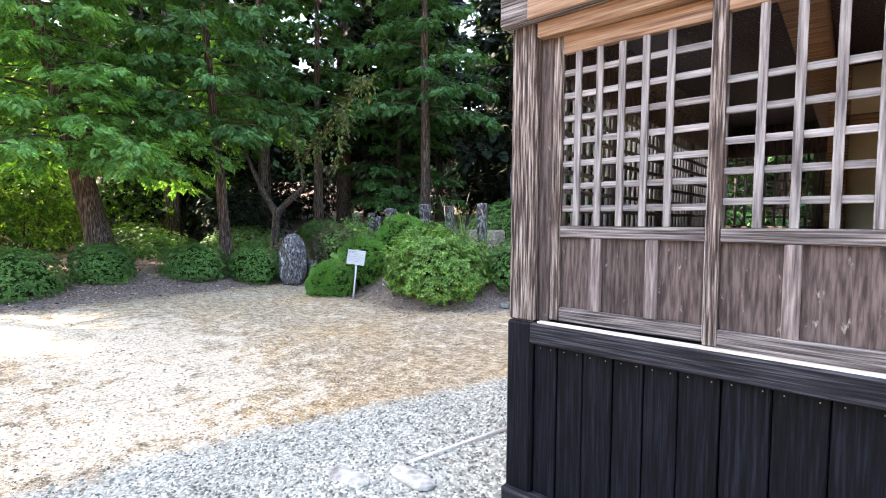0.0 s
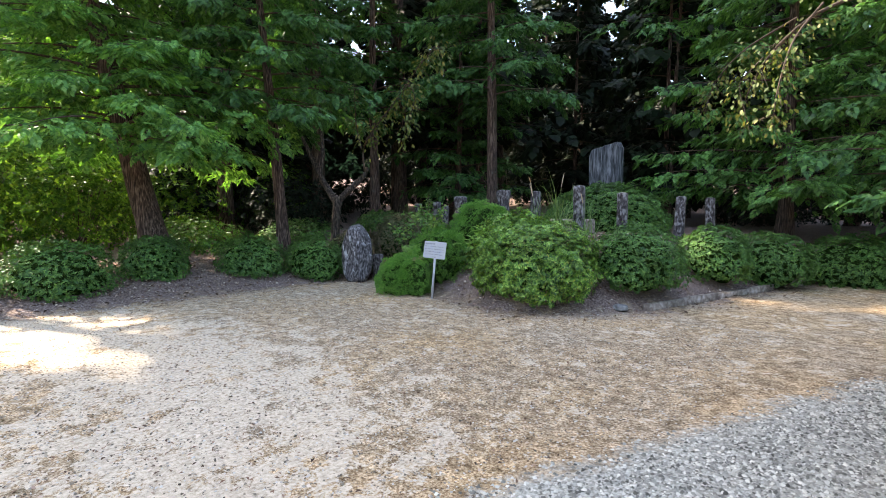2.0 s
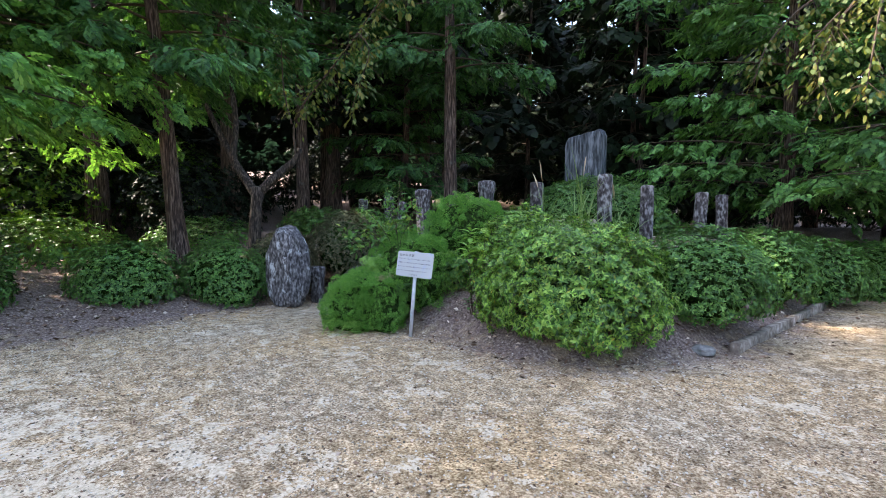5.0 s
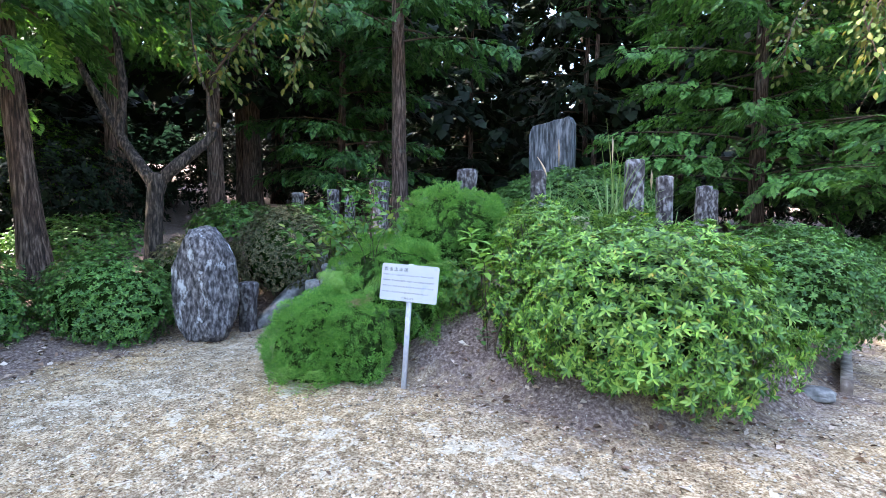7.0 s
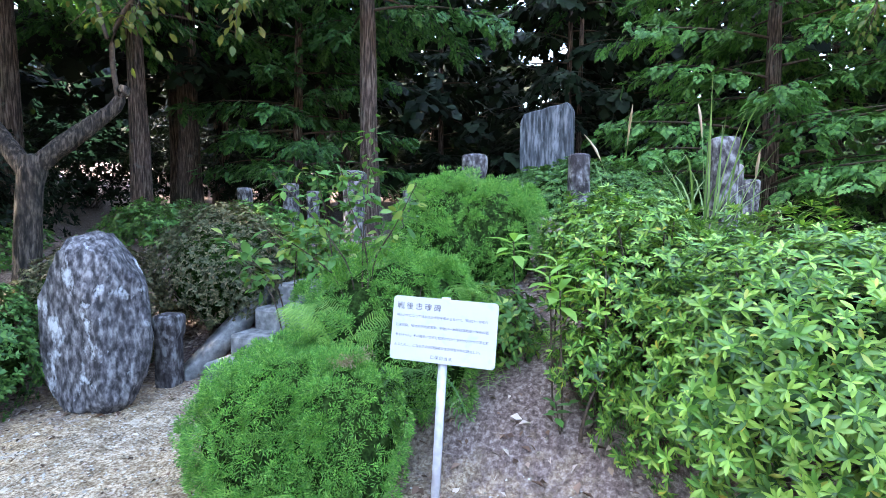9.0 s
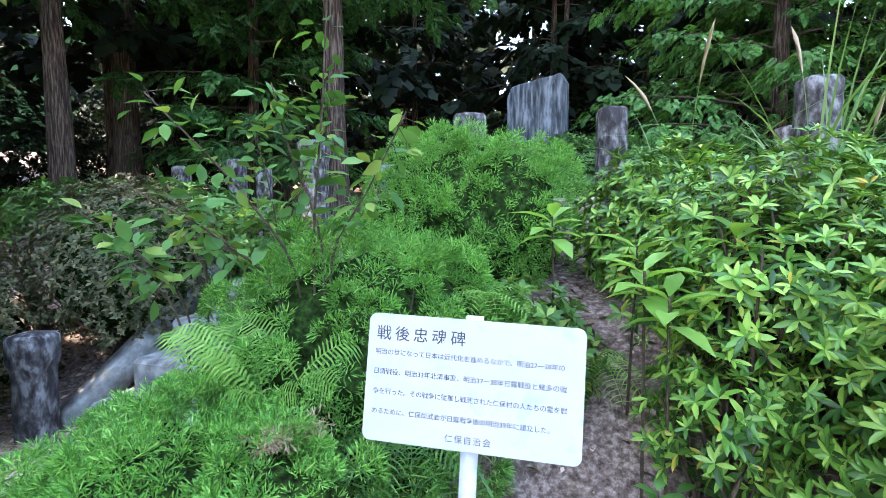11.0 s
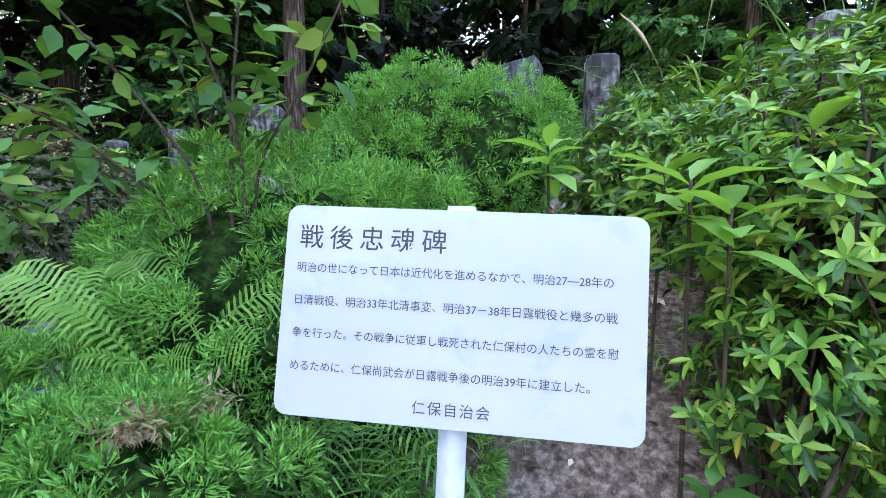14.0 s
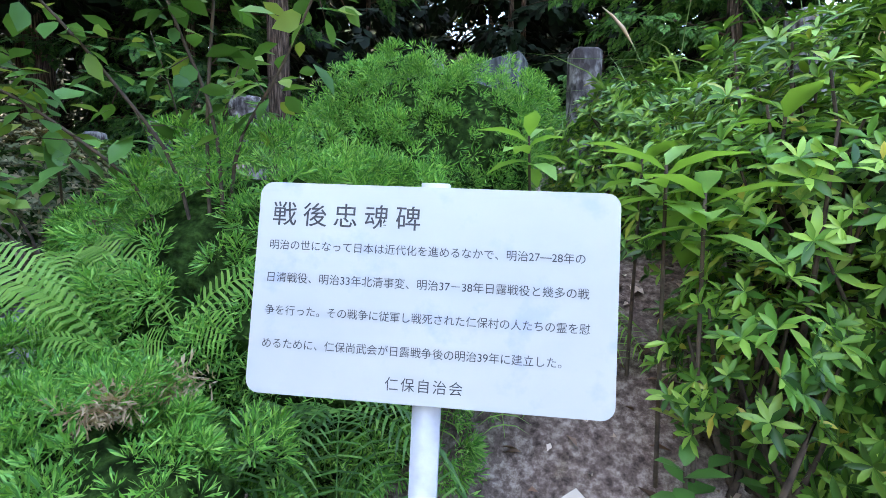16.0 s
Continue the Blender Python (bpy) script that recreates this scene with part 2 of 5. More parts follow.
M_LATTICE_V = surface("lattice_wood_upright", [(0.34, (0.10, 0.085, 0.088)), (0.5, (0.25, 0.225, 0.225)), (0.66, (0.40, 0.37, 0.365))], 20, 0.8, 0.7, 0.004, (4.5, 4.5, 0.25), None, 0.3)
M_LATTICE_H = surface("lattice_wood_lying", [(0.34, (0.13, 0.115, 0.118)), (0.5, (0.29, 0.265, 0.265)), (0.66, (0.45, 0.42, 0.415))], 20, 0.8, 0.7, 0.004, (0.25, 5, 5), None, 0.3)
M_BATTEN = surface("worn_batten", [(0.34, (0.06, 0.045, 0.045)), (0.5, (0.16, 0.125, 0.12)), (0.66, (0.30, 0.25, 0.24))], 16, 0.8, 0.6, 0.004, (5, 5, 0.35))
M_BOARD = surface("worn_panel_board", [(0.36, (0.035, 0.022, 0.021)), (0.5, (0.085, 0.06, 0.055)), (0.64, (0.145, 0.108, 0.10))], 26, 0.8, 0.7, 0.004, (3.2, 3.2, 0.3), ((0.40, 0.36, 0.34), 34, 0.62, (0.9, 0.9, 0.35)), 0.3)
M_BLACK = surface("black_stained_wood", [(0.36, (0.0015, 0.0015, 0.0025)), (0.52, (0.0045, 0.005, 0.009)), (0.66, (0.013, 0.0145, 0.022))], 22, 0.6, 1.0, 0.004, (5, 5, 0.2), None, 0.4, 0.14)
M_BLACK_H = surface("black_stained_rail", [(0.38, (0.004, 0.004, 0.006)), (0.52, (0.018, 0.018, 0.024)), (0.66, (0.06, 0.06, 0.072))], 20, 0.6, 0.9, 0.003, (0.2, 6, 7), None, 0.0, 0.2)
M_BEAM = surface("brown_beam", [(0.3, (0.12, 0.06, 0.035)), (0.5, (0.28, 0.16, 0.10)), (0.7, (0.42, 0.28, 0.19))], 14, 0.75, 0.6, 0.005, (0.25, 5, 6))
M_PALE = surface("sunlit_sill_pale_timber", [(0.3, (0.5, 0.42, 0.36)), (0.7, (0.75, 0.68, 0.6))], 14, 0.7, 0.3, 0.003, (0.3, 5, 5))
M_PLASTER = surface("cream_plaster", [(0.3, (0.62, 0.54, 0.40)), (0.7, (0.74, 0.67, 0.53))], 6, 0.9, 0.2)
M_ROOF = surface("grey_roof_tile", [(0.3, (0.05, 0.05, 0.055)), (0.7, (0.13, 0.13, 0.14))], 8, 0.6)
M_SIGN = surface("white_sign_face", [(0.3, (0.44, 0.46, 0.49)), (0.7, (0.50, 0.51, 0.52))], 5, 0.3, 0.05, 0.001, (1, 1, 1), ((0.40, 0.445, 0.56), 11, 0.545, (1.0, 1.0, 0.3)))
M_POLE = surface("painted_pole", [(0.3, (0.5, 0.5, 0.58)), (0.7, (0.66, 0.66, 0.72))], 30, 0.45, 0.1)
M_INK = surface("faded_ink", [(0.3, (0.03, 0.032, 0.04)), (0.7, (0.07, 0.07, 0.085))], 60, 0.6, 0.0)


# ---- building blocks ----
class Geo:
    """Vertices and faces gathered piece by piece."""

    def __init__(self):
        self.v, self.f, self.n = [], [], 0

    def add(self, v, f):
        v, f = np.asarray(v, float).reshape(-1, 3), np.asarray(f, int)
        self.v.append(v)
        self.f.append(f + self.n)
        self.n += len(v)
        return self

    def box(self, x0, x1, y0, y1, z0, z1):
        v = [(x, y, z) for z in (z0, z1) for x, y in ((x0, y0), (x1, y0), (x1, y1), (x0, y1))]
        return self.add(v, [(3, 2, 1, 0), (4, 5, 6, 7), (0, 1, 5, 4), (1, 2, 6, 5), (2, 3, 7, 6), (3, 0, 4, 7)])

    def tube(self, points, radii, sides=6, wobble=0.0):
        p = np.asarray(points, float)
        d = np.gradient(p, axis=0)
        d /= np.linalg.norm(d, axis=1)[:, None] + 1e-9
        ref = np.where(np.abs(d[:, 2:3]) > 0.9, [[1.0, 0, 0]], [[0, 0, 1.0]])
        u = np.cross(ref, d)
        u /= np.linalg.norm(u, axis=1)[:, None] + 1e-9
        w = np.cross(d, u)
        a = np.linspace(0, 2 * np.pi, sides, endpoint=False)
        r = np.asarray(radii, float)[:, None] * (1 + wobble * rng.uniform(-1, 1, (len(p), sides)))
        v = p[:, None] + r[..., None] * (np.cos(a)[None, :, None] * u[:, None] + np.sin(a)[None, :, None] * w[:, None])
        k, s = len(p), np.arange(sides)
        q = [np.stack([i * sides + s, i * sides + (s + 1) % sides, (i + 1) * sides + (s + 1) % sides, (i + 1) * sides + s], 1) for i in range(k - 1)]
        v = np.concatenate([v.reshape(-1, 3), p[-1:] + d[-1:] * r[-1].mean() * 0.3])
        self.add(v, np.concatenate(q))
        top = np.stack([(k - 1) * sides + s, (k - 1) * sides + (s + 1) % sides, np.full(sides, k * sides), np.full(sides, k * sides)], 1)
        self.f.append(top + self.n - len(v))
        return self

    def scatter(self, tv, tf, pos, rot, size):
        """Copies of a template at places, turned by 3 x 3 matrices whose columns are its axes."""
        n, k = len(pos), len(tv)
        size = np.asarray(size, float).reshape(n, -1)
        v = np.einsum("nij,kj->nki", rot, tv) * size[:, None, :] + pos[:, None]
        f = tf[None] + (np.arange(n) * k)[:, None, None]
        return self.add(v.reshape(-1, 3), f.reshape(-1, tf.shape[1]))

    def mesh(self, name, material, smooth=False):
        me = bpy.data.meshes.new(name)
        v = np.concatenate(self.v)
        loops, starts, at = [], [], 0
        for f in self.f:
            if f.shape[1] == 4 and (f[:, 2] == f[:, 3]).any():
                f = f[:, :3]
            loops.append(f.ravel())
            starts.append(at + np.arange(len(f)) * f.shape[1])
            at += f.size
        loops, starts = np.concatenate(loops), np.concatenate(starts)
        me.vertices.add(len(v))
        me.vertices.foreach_set("co", v.astype(np.float32).ravel())
        me.loops.add(len(loops))
        me.loops.foreach_set("vertex_index", loops.astype(np.int32))
        me.polygons.add(len(starts))
        me.polygons.foreach_set("loop_start", starts.astype(np.int32))
        if smooth:
            me.polygons.foreach_set("use_smooth", np.ones(len(starts), bool))
        me.materials.append(material)
        me.update(calc_edges=True)
        return me


def thing(name, at, label, category, group="", kind=""):
    ob = new(name)
    ob.empty_display_size = 0.1
    ob.location = at
    return tagged(ob, label, category, group, kind)


def hang(ob, parent, label=""):
    """Make ob, modelled in world places, a part of parent."""
    ob.parent = parent
    if parent.type == "EMPTY":
        ob.matrix_parent_inverse = Matrix.Translation(-parent.location)
    if label:
        ob["label"] = label
    return ob


def part(name, geo, material, parent, label="", smooth=False, kind=""):
    ob = hang(new(name, geo.mesh(name, material, smooth)), parent, label)
    return tagged(ob, kind=kind)


def block(name, lo, hi, material, parent=None, bevel=0.006, label=""):
    """A bevelled board or block between two corners, as an object."""
    bm = bmesh.new()
    bmesh.ops.create_cube(bm, size=1)
    for v in bm.verts:
        v.co = [a + (c + 0.5) * (b - a) for a, b, c in zip(lo, hi, v.co)]
    if bevel:
        bmesh.ops.bevel(bm, geom=bm.edges[:], offset=bevel, segments=1, affect="EDGES")
    me = bpy.data.meshes.new(name)
    bm.to_mesh(me)
    bm.free()
    me.materials.append(material)
    ob = new(name, me)
    return hang(ob, parent, label) if parent else ob


def axes(up, spin):
    """Rotation matrices whose third axis is up and whose first is turned about it by spin."""
    up = up / np.linalg.norm(up, axis=1)[:, None]
    ref = np.where(np.abs(up[:, 2:3]) > 0.95, [[1.0, 0, 0]], [[0, 0, 1.0]])
    x = np.cross(ref, up)
    x /= np.linalg.norm(x, axis=1)[:, None]
    y = np.cross(up, x)
    c, s = np.cos(spin)[:, None], np.sin(spin)[:, None]
    return np.stack([c * x + s * y, c * y - s * x, up], 2)


def along(way, up):
    """Rotation matrices whose first axis is way and whose third lies near up."""
    x = way / np.linalg.norm(way, axis=1)[:, None]
    y = np.cross(up, x)
    y /= np.linalg.norm(y, axis=1)[:, None] + 1e-9
    return np.stack([x, y, np.cross(x, y)], 2)


def leaf_fine(length, width, fold=0.18, curl=0.15, fine=True):
    """A leaf along x with a vein fold and a drooping tip."""
    xs, ws = (np.array([0, 0.3, 0.62, 1.0]), np.array([0.06, 0.85, 0.95, 0.0])) if fine else (np.array([0, 0.42, 0.78, 1.0]), np.array([0.12, 0.9, 0.7, 0.0]))
    v, f = [], []
    for x, w in zip(xs, ws):
        z = -curl * length * x * x
        v += [(x * length, -w * width / 2, z + fold * w * width), (x * length, 0, z), (x * length, w * width / 2, z + fold * w * width)]
    for i in range(len(xs) - 1):
        a = 3 * i
        f += [(a, a + 3, a + 4, a + 1), (a + 1, a + 4, a + 5, a + 2)]
    return np.array(v), np.array(f)


def leaf_plain(length, width, fold=0.2):
    v = np.array([(0, 0, 0), (0.5 * length, -width / 2, fold * width), (length, 0, -0.1 * length), (0.5 * length, width / 2, fold * width)])
    return v, np.array([(0, 1, 2, 3)])


def turned(v, rz=0.0, ry=0.0, rx=0.0, shift=(0, 0, 0)):
    m = np.array(Euler((rx, ry, rz)).to_matrix())
    return v @ m.T + np.asarray(shift)


def whorl(leaf, count, lift=0.5, seed=1):
    """A rosette of leaves round z."""
    r = np.random.default_rng(seed)
    tv, tf = leaf
    vs, fs = [], []
    for i in range(count):
        s = r.uniform(0.7, 1.1)
        vs.append(turned(tv * s, i * 2.399 + r.uniform(-0.3, 0.3), -(lift + r.uniform(-0.35, 0.35)) - 0.25 * (i % 3 == 0)))
        fs.append(tf + i * len(tv))
    return np.concatenate(vs), np.concatenate(fs)


def frond(pairs, width, reach=0.36):
    """A flat conifer spray one long: a midrib and side sprays as narrow kites."""
    vs, fs = [], []

    def kite(x, y, ang, ln, w, z0, drop):
        d, q = np.array([math.cos(ang), math.sin(ang)]), np.array([-math.sin(ang), math.cos(ang)])
        o = np.array([x, y])
        pts = [o, o + d * ln * 0.55 - q * w / 2, o + d * ln, o + d * ln * 0.55 + q * w / 2]
        zs = [z0, z0 - drop * 0.3 + 0.02, z0 - drop, z0 - drop * 0.3 + 0.02]
        fs.append([len(vs) + k for k in range(4)])
        vs.extend([(*p, z) for p, z in zip(pts, zs)])

    for i in range(pairs):
        x = 0.06 + 0.8 * i / pairs
        ln = reach * (1.0 - 0.55 * i / pairs) * (0.7 + 0.3 * math.sin(3.1 * (i + 0.7) / pairs))
        for side in (-1, 1):
            kite(x, 0, side * 0.85, ln, width, -0.12 * x * x, 0.08)
    kite(0.55, 0, 0, 0.48, width * 1.2, -0.04, 0.12)
    return np.array(vs), np.array(fs)


def plume(seed=3, arms=11):
    """A juniper tuft one long: forked branchlets spreading from a stalk like a small rounded brush."""
    r = np.random.default_rng(seed)
    vs, fs = [], []

    def strip(o, d, ln, w):
        q = np.cross(d, r.normal(size=3))
        q *= w / np.linalg.norm(q)
        k = len(vs)
        vs.extend([o - q * 0.5, o + d * ln * 0.6 - q, o + d * ln, o + d * ln * 0.6 + q])
        fs.append((k, k + 1, k + 2, k + 3))

    for i in range(arms):
        a, tilt = i * 2.399, 1.15 * math.sqrt((i + 0.5) / arms) + r.uniform(-0.12, 0.12)
        d = np.array([math.cos(a) * math.sin(tilt), math.sin(a) * math.sin(tilt), math.cos(tilt)])
        ln = r.uniform(0.75, 1.05)
        strip(d * 0.2, d, ln * 0.8, 0.045)
        for k in range(2):
            e = d + r.normal(size=3) * 0.42 + (0, 0, 0.15)
            e /= np.linalg.norm(e)
            strip(d * ln * (0.4 + 0.22 * k), e, ln * r.uniform(0.34, 0.5), 0.04)
    return np.array(vs), np.array(fs)


# ---- the ground ----
FOOT = np.array([(-10.3, -60), (-10.5, 0.5), (-10.6, 3.6), (-10.6, 5.7), (-10.25, 7.0), (-9.6, 7.15), (-8.8, 6.6), (-7.9, 6.4), (-7.0, 6.35), (-6.1, 5.95), (-5.5, 6.2), (-4.62, 7.05), (-4.46, 7.42), (-3.58, 10.95), (-2.6, 14), (0, 22), (20, 60)], float)
GRAVEL = np.array([(-3.9, -1.5), (-3.5, 1.1), (-3.3, 2.0), (-2.85, 3.06), (-2.1, 5.0), (-1.3, 6.9), (0, 9), (6, 9), (6, -1.5)], float)


def line_distance(x, y, pts, closed=False):
    best = np.full(np.shape(x), 1e9)
    ends = np.roll(pts, -1, 0) if closed else pts[1:]
    for (ax, ay), (bx, by) in zip(pts, ends):
        t = np.clip(((x - ax) * (bx - ax) + (y - ay) * (by - ay)) / ((bx - ax) ** 2 + (by - ay) ** 2), 0, 1)
        best = np.minimum(best, np.hypot(x - ax - t * (bx - ax), y - ay - t * (by - ay)))
    return best


def inside(x, y, pts):
    hit = np.zeros(np.shape(x), bool)
    for (ax, ay), (bx, by) in zip(pts, np.roll(pts, -1, 0)):
        cross = (ay > y) != (by > y)
        hit ^= cross & (x < (bx - ax) * (y - ay) / (by - ay + 1e-12) + ax)
    return hit


def bank_depth(x, y):
    ring = np.concatenate([FOOT, [(-400, 400), (-400, -60)]])
    return np.where(inside(x, y, ring), 1, -1) * line_distance(x, y, FOOT)


def height(x, y):
    x, y = np.asarray(x, float), np.asarray(y, float)
    d = np.maximum(bank_depth(x, y), 0)
    k = np.maximum(np.clip((x + 10.6) / 1.6, 0, 1), np.clip((y - 7.2) / 1.5, 0, 1))
    top, run = 0.55 + 0.43 * k, 1.5 - 0.6 * k
    z = top * (1 - np.exp(-(d / run) ** 1.3)) + 0.13 * np.maximum(d - 7, 0) * np.clip(45 / (d + 1), 0, 1)
    near = np.clip((x + 3.6) / 1.8, 0, 1)
    return z + 0.11 * near * near * (3 - 2 * near) * np.clip((8 - y) / 3, 0, 1) - 0.015


def unevenness(x, y):
    return np.array([noise.noise(Vector((a * 1.7, b * 1.7, 0))) * 0.02 + noise.noise(Vector((a * 6, b * 6, 4))) * 0.009 for a, b in zip(x, y)])


def on(x, y, lift=0.0):
    return Vector((x, y, float(height(x, y)) + lift))


def build_ground():
    def line(lo, a, b, hi, step):
        core = np.arange(a, b, step)
        grow = np.cumsum(0.25 * 1.22 ** np.arange(34))
        return np.concatenate([(a - grow[grow < a - lo])[::-1], core, b + grow[grow < hi - b]])

    xs, ys = line(-900, -14.5, 2.5, 900, 0.11), line(-900, -3, 15, 900, 0.11)
    gx, gy = np.meshgrid(xs, ys)
    z = height(gx, gy)
    z = z + unevenness(gx.ravel(), gy.ravel()).reshape(z.shape)
    nx, ny = len(xs), len(ys)
    i = np.arange(nx * ny).reshape(ny, nx)
    g = Geo().add(np.stack([gx, gy, z], -1), np.stack([i[:-1, :-1], i[:-1, 1:], i[1:, 1:], i[1:, :-1]], -1).reshape(-1, 4))
    ob = new("ground", g.mesh("ground", M_GROUND, True))
    a = ob.data.attributes.new("zone", "FLOAT_VECTOR", "POINT")
    x, y = gx.ravel(), gy.ravel()
    gravel = np.clip(0.35 + 0.9 * np.where(inside(x, y, GRAVEL), 1, -1) * line_distance(x, y, GRAVEL, True), 0, 0.7)
    soil = np.clip(0.5 + 0.34 * bank_depth(x, y), 0, 0.75)
    worn = np.array([(-11, 0.4), (-9.3, 1.2), (-7.0, 1.9), (-5.2, 1.7), (-4.2, 1.2)])
    bald = np.clip(0.22 - 0.2 * line_distance(x, y, worn), -0.17, 0.22) + 0.05 * np.exp(-line_distance(x, y, np.array([(-10.0, 5.3), (-8.6, 5.3), (-7.0, 5.3), (-4.2, 6.0), (-2.6, 8.5)])) ** 2 / 0.5)
    a.data.foreach_set("vector", np.stack([gravel, soil, bald - 0.6], 1).astype(np.float32).ravel())
    return tagged(ob, "sandy yard with grey gravel and a leaf-strewn earth bank", "ground", kind="structure")


ground = build_ground()

# ---- the wooden hall ----
def build_hall():
    wx0, wx1, wy0, wy1 = -1.19, 3.6, 1.92, 6.2
    hall = thing("wooden_hall", (1.2, 4.0, 0.1), "old wooden hall with lattice windows above black-stained boarding", "building", kind="structure")
    plinth = Geo().box(wx0 - 0.02, wx1, wy0 + 0.0, wy1, -0.1, 0.2)
    part("stone_plinth", plinth, M_CONCRETE, hall)
    part("inner_floor", Geo().box(wx0 + 0.1, wx1 - 0.1, wy0 + 0.1, wy1 - 0.1, 0.2, 0.5), M_BEAM, hall)

    def front(name, x0, x1, y0, y1, z0, z1, mat, bevel=0.005, label=""):
        return block(name, (x0, y0, z0), (x1, y1, z1), mat, hall, bevel, label)

    # corner post, black below and bare above
    front("corner_post", -1.20, -1.07, 1.895, 2.03, 1.09, 2.42, M_GREYWOOD_V, 0.012, "grey weathered corner post")
    front("post_foot", -1.205, -1.075, 1.89, 2.03, 0.1, 1.09, M_BLACK, 0.012, "black-stained foot of the corner post")
    front("jamb", -1.07, -1.015, 1.93, 2.02, 1.09, 2.36, M_BOARD, 0.004)
    # skirting and upright boards
    front("skirting", -1.21, wx1, 1.86, 1.95, 0.16, 0.31, M_BLACK_H, 0.008)
    x = -1.075
    for i, w in enumerate([0.11, 0.12, 0.125, 0.12, 0.125, 0.137, 0.15, 0.152] + [0.15] * 22):
        dy = 0.004 * math.sin(i * 2.3)
        front("board", x + 0.002, min(x + w - 0.003, wx1), 1.918 + dy, 1.945, 0.3, 1.01, M_BLACK, 0.004)
        nail_z = 0.975
        for nx in (x + 0.03, x + w - 0.03):
            if nx < 0.8:
                front("nail", nx, nx + 0.004, 1.914 + dy, 1.925, nail_z, nail_z + 0.004, M_LATTICE_H, 0)
        x += w
    part("wall_backing", Geo().box(wx0 + 0.05, wx1, 1.948, 2.0, 0.2, 1.1), M_BLACK, hall)
    # sill
    front("sill", -1.07, wx1, 1.86, 2.05, 1.005, 1.095, M_BLACK_H, 0.006)
    # pale strip that paints in the grazing sunlight along the sill
    front("sill_sun_strip", -1.04, wx1, 1.875, 1.91, 1.0952, 1.103, M_PALE, 0)

    def panel(x0, x1, y, xs, zs, battens, flip=False):
        """A sliding lattice panel between x0 and x1 in the plane y."""
        p = thing("lattice_panel", ((x0 + x1) / 2, y, 1.1), "sliding wooden panel with square lattice over boards", "lattice window", "lattice panels of the hall")

        def bit(name, a, b, c, d, dy0, dy1, mat, bevel=0.003, label=""):
            return block(name, (a, y + dy0, c), (b, y + dy1, d), mat, p, bevel, label)

        bit("stile", x0, x0 + 0.045, 1.105, 2.32, -0.016, 0.016, M_GREYWOOD_V)
        bit("stile", x1 - 0.055, x1, 1.105, 2.32, -0.02, 0.016, M_LATTICE_V)
        bit("bottom_rail", x0 + 0.045, x1 - 0.055, 1.105, 1.165, -0.015, 0.015, M_GREYWOOD_H)
        bit("middle_rail", x0 + 0.045, x1 - 0.055, 1.47, 1.52, -0.015, 0.015, M_GREYWOOD_H)
        bit("top_rail", x0 + 0.045, x1 - 0.055, 2.245, 2.32, -0.015, 0.015, M_BEAM)
        edges = [x0 + 0.045, *battens, x1 - 0.055]
        for a, b in zip(edges, edges[1:]):
            bit("panel_board", a + 0.001, b - 0.001, 1.165, 1.47, 0.006, 0.013, M_BOARD, 0.001)
        for c in battens:
            bit("batten", c - 0.024, c + 0.024, 1.165, 1.47, -0.013, 0.006, M_BATTEN, 0.003)
        for c in xs:
            bit("upright_slat", c - 0.0135, c + 0.0135, 1.52, 2.245, -0.012, 0.0, M_LATTICE_V, 0.002)
        for c in zs:
            bit("cross_slat", x0 + 0.045, x1 - 0.055, c - 0.0125, c + 0.0125, 0.0002, 0.012, M_LATTICE_H, 0.002)
        return p

    rows = [1.594 + 0.0955 * i for i in range(7)]
    panel(-1.018, -0.355, 1.955, [-0.905 + 0.0905 * i for i in range(5)], rows, [-0.815, -0.592])
    panel(-0.40, 0.50, 1.915, [-0.252 + 0.1 * i for i in range(7)], [1.61 + 0.103 * i for i in range(5)], [-0.15, 0.17])
    panel(0.48, 1.40, 1.955, [0.60 + 0.1 * i for i in range(8)], rows, [0.8, 1.1])
    panel(1.38, 2.30, 1.915, [1.5 + 0.1 * i for i in range(8)], rows, [1.7, 2.0])
    part("end_wall", Geo().box(2.3, wx1, 1.93, 2.02, 1.1, 2.4), M_PLASTER, hall)
    # head beam
    front("head_rail", -1.07, wx1, 1.885, 2.03, 2.32, 2.385, M_BEAM, 0.006)
    front("head_beam", -1.235, wx1 + 0.1, 1.845, 2.04, 2.385, 2.56, M_GREYWOOD_H, 0.01)
    # orange-brown strip: sunlight on the beam's lower front put into its colour
    front("head_beam_sunlit_face", -1.09, wx1, 1.835, 1.8449, 2.385, 2.50, M_BEAM, 0.003)
    front("side_beam", -1.235, -1.05, 2.041, wy1, 2.39, 2.56, M_GREYWOOD_H, 0.01)

    # far and side walls: boards below, open lattice above
    def lattice_wall(axis, at, a, b):
        g, h = Geo(), Geo()

        def put(geo, p, q, r, s, d0, d1):
            if axis == "y":
                geo.box(p, q, at + d0, at + d1, r, s)
            else:
                geo.box(at + d0, at + d1, p, q, r, s)

        put(h, a, b, 0.2, 1.5, -0.03, 0.03)
        put(h, a, b, 2.24, 2.56, -0.05, 0.05)
        n = int((b - a) / 0.09)
        for i in range(n + 1):
            c = a + (b - a) * i / n
            wide = 0.05 if i % 10 == 0 else 0.013
            put(g, c - wide, c + wide, 1.5, 2.24, -0.01, 0.008)
        for z in rows:
            put(g, a, b, z - 0.012, z + 0.012, 0.008, 0.02)
        part("side_boarding", h, M_BOARD, hall)
        part("side_lattice", g, M_LATTICE_V, hall)

    lattice_wall("y", wy1, wx0, wx1)
    lattice_wall("x", wx0 + 0.06, 2.04, wy1)
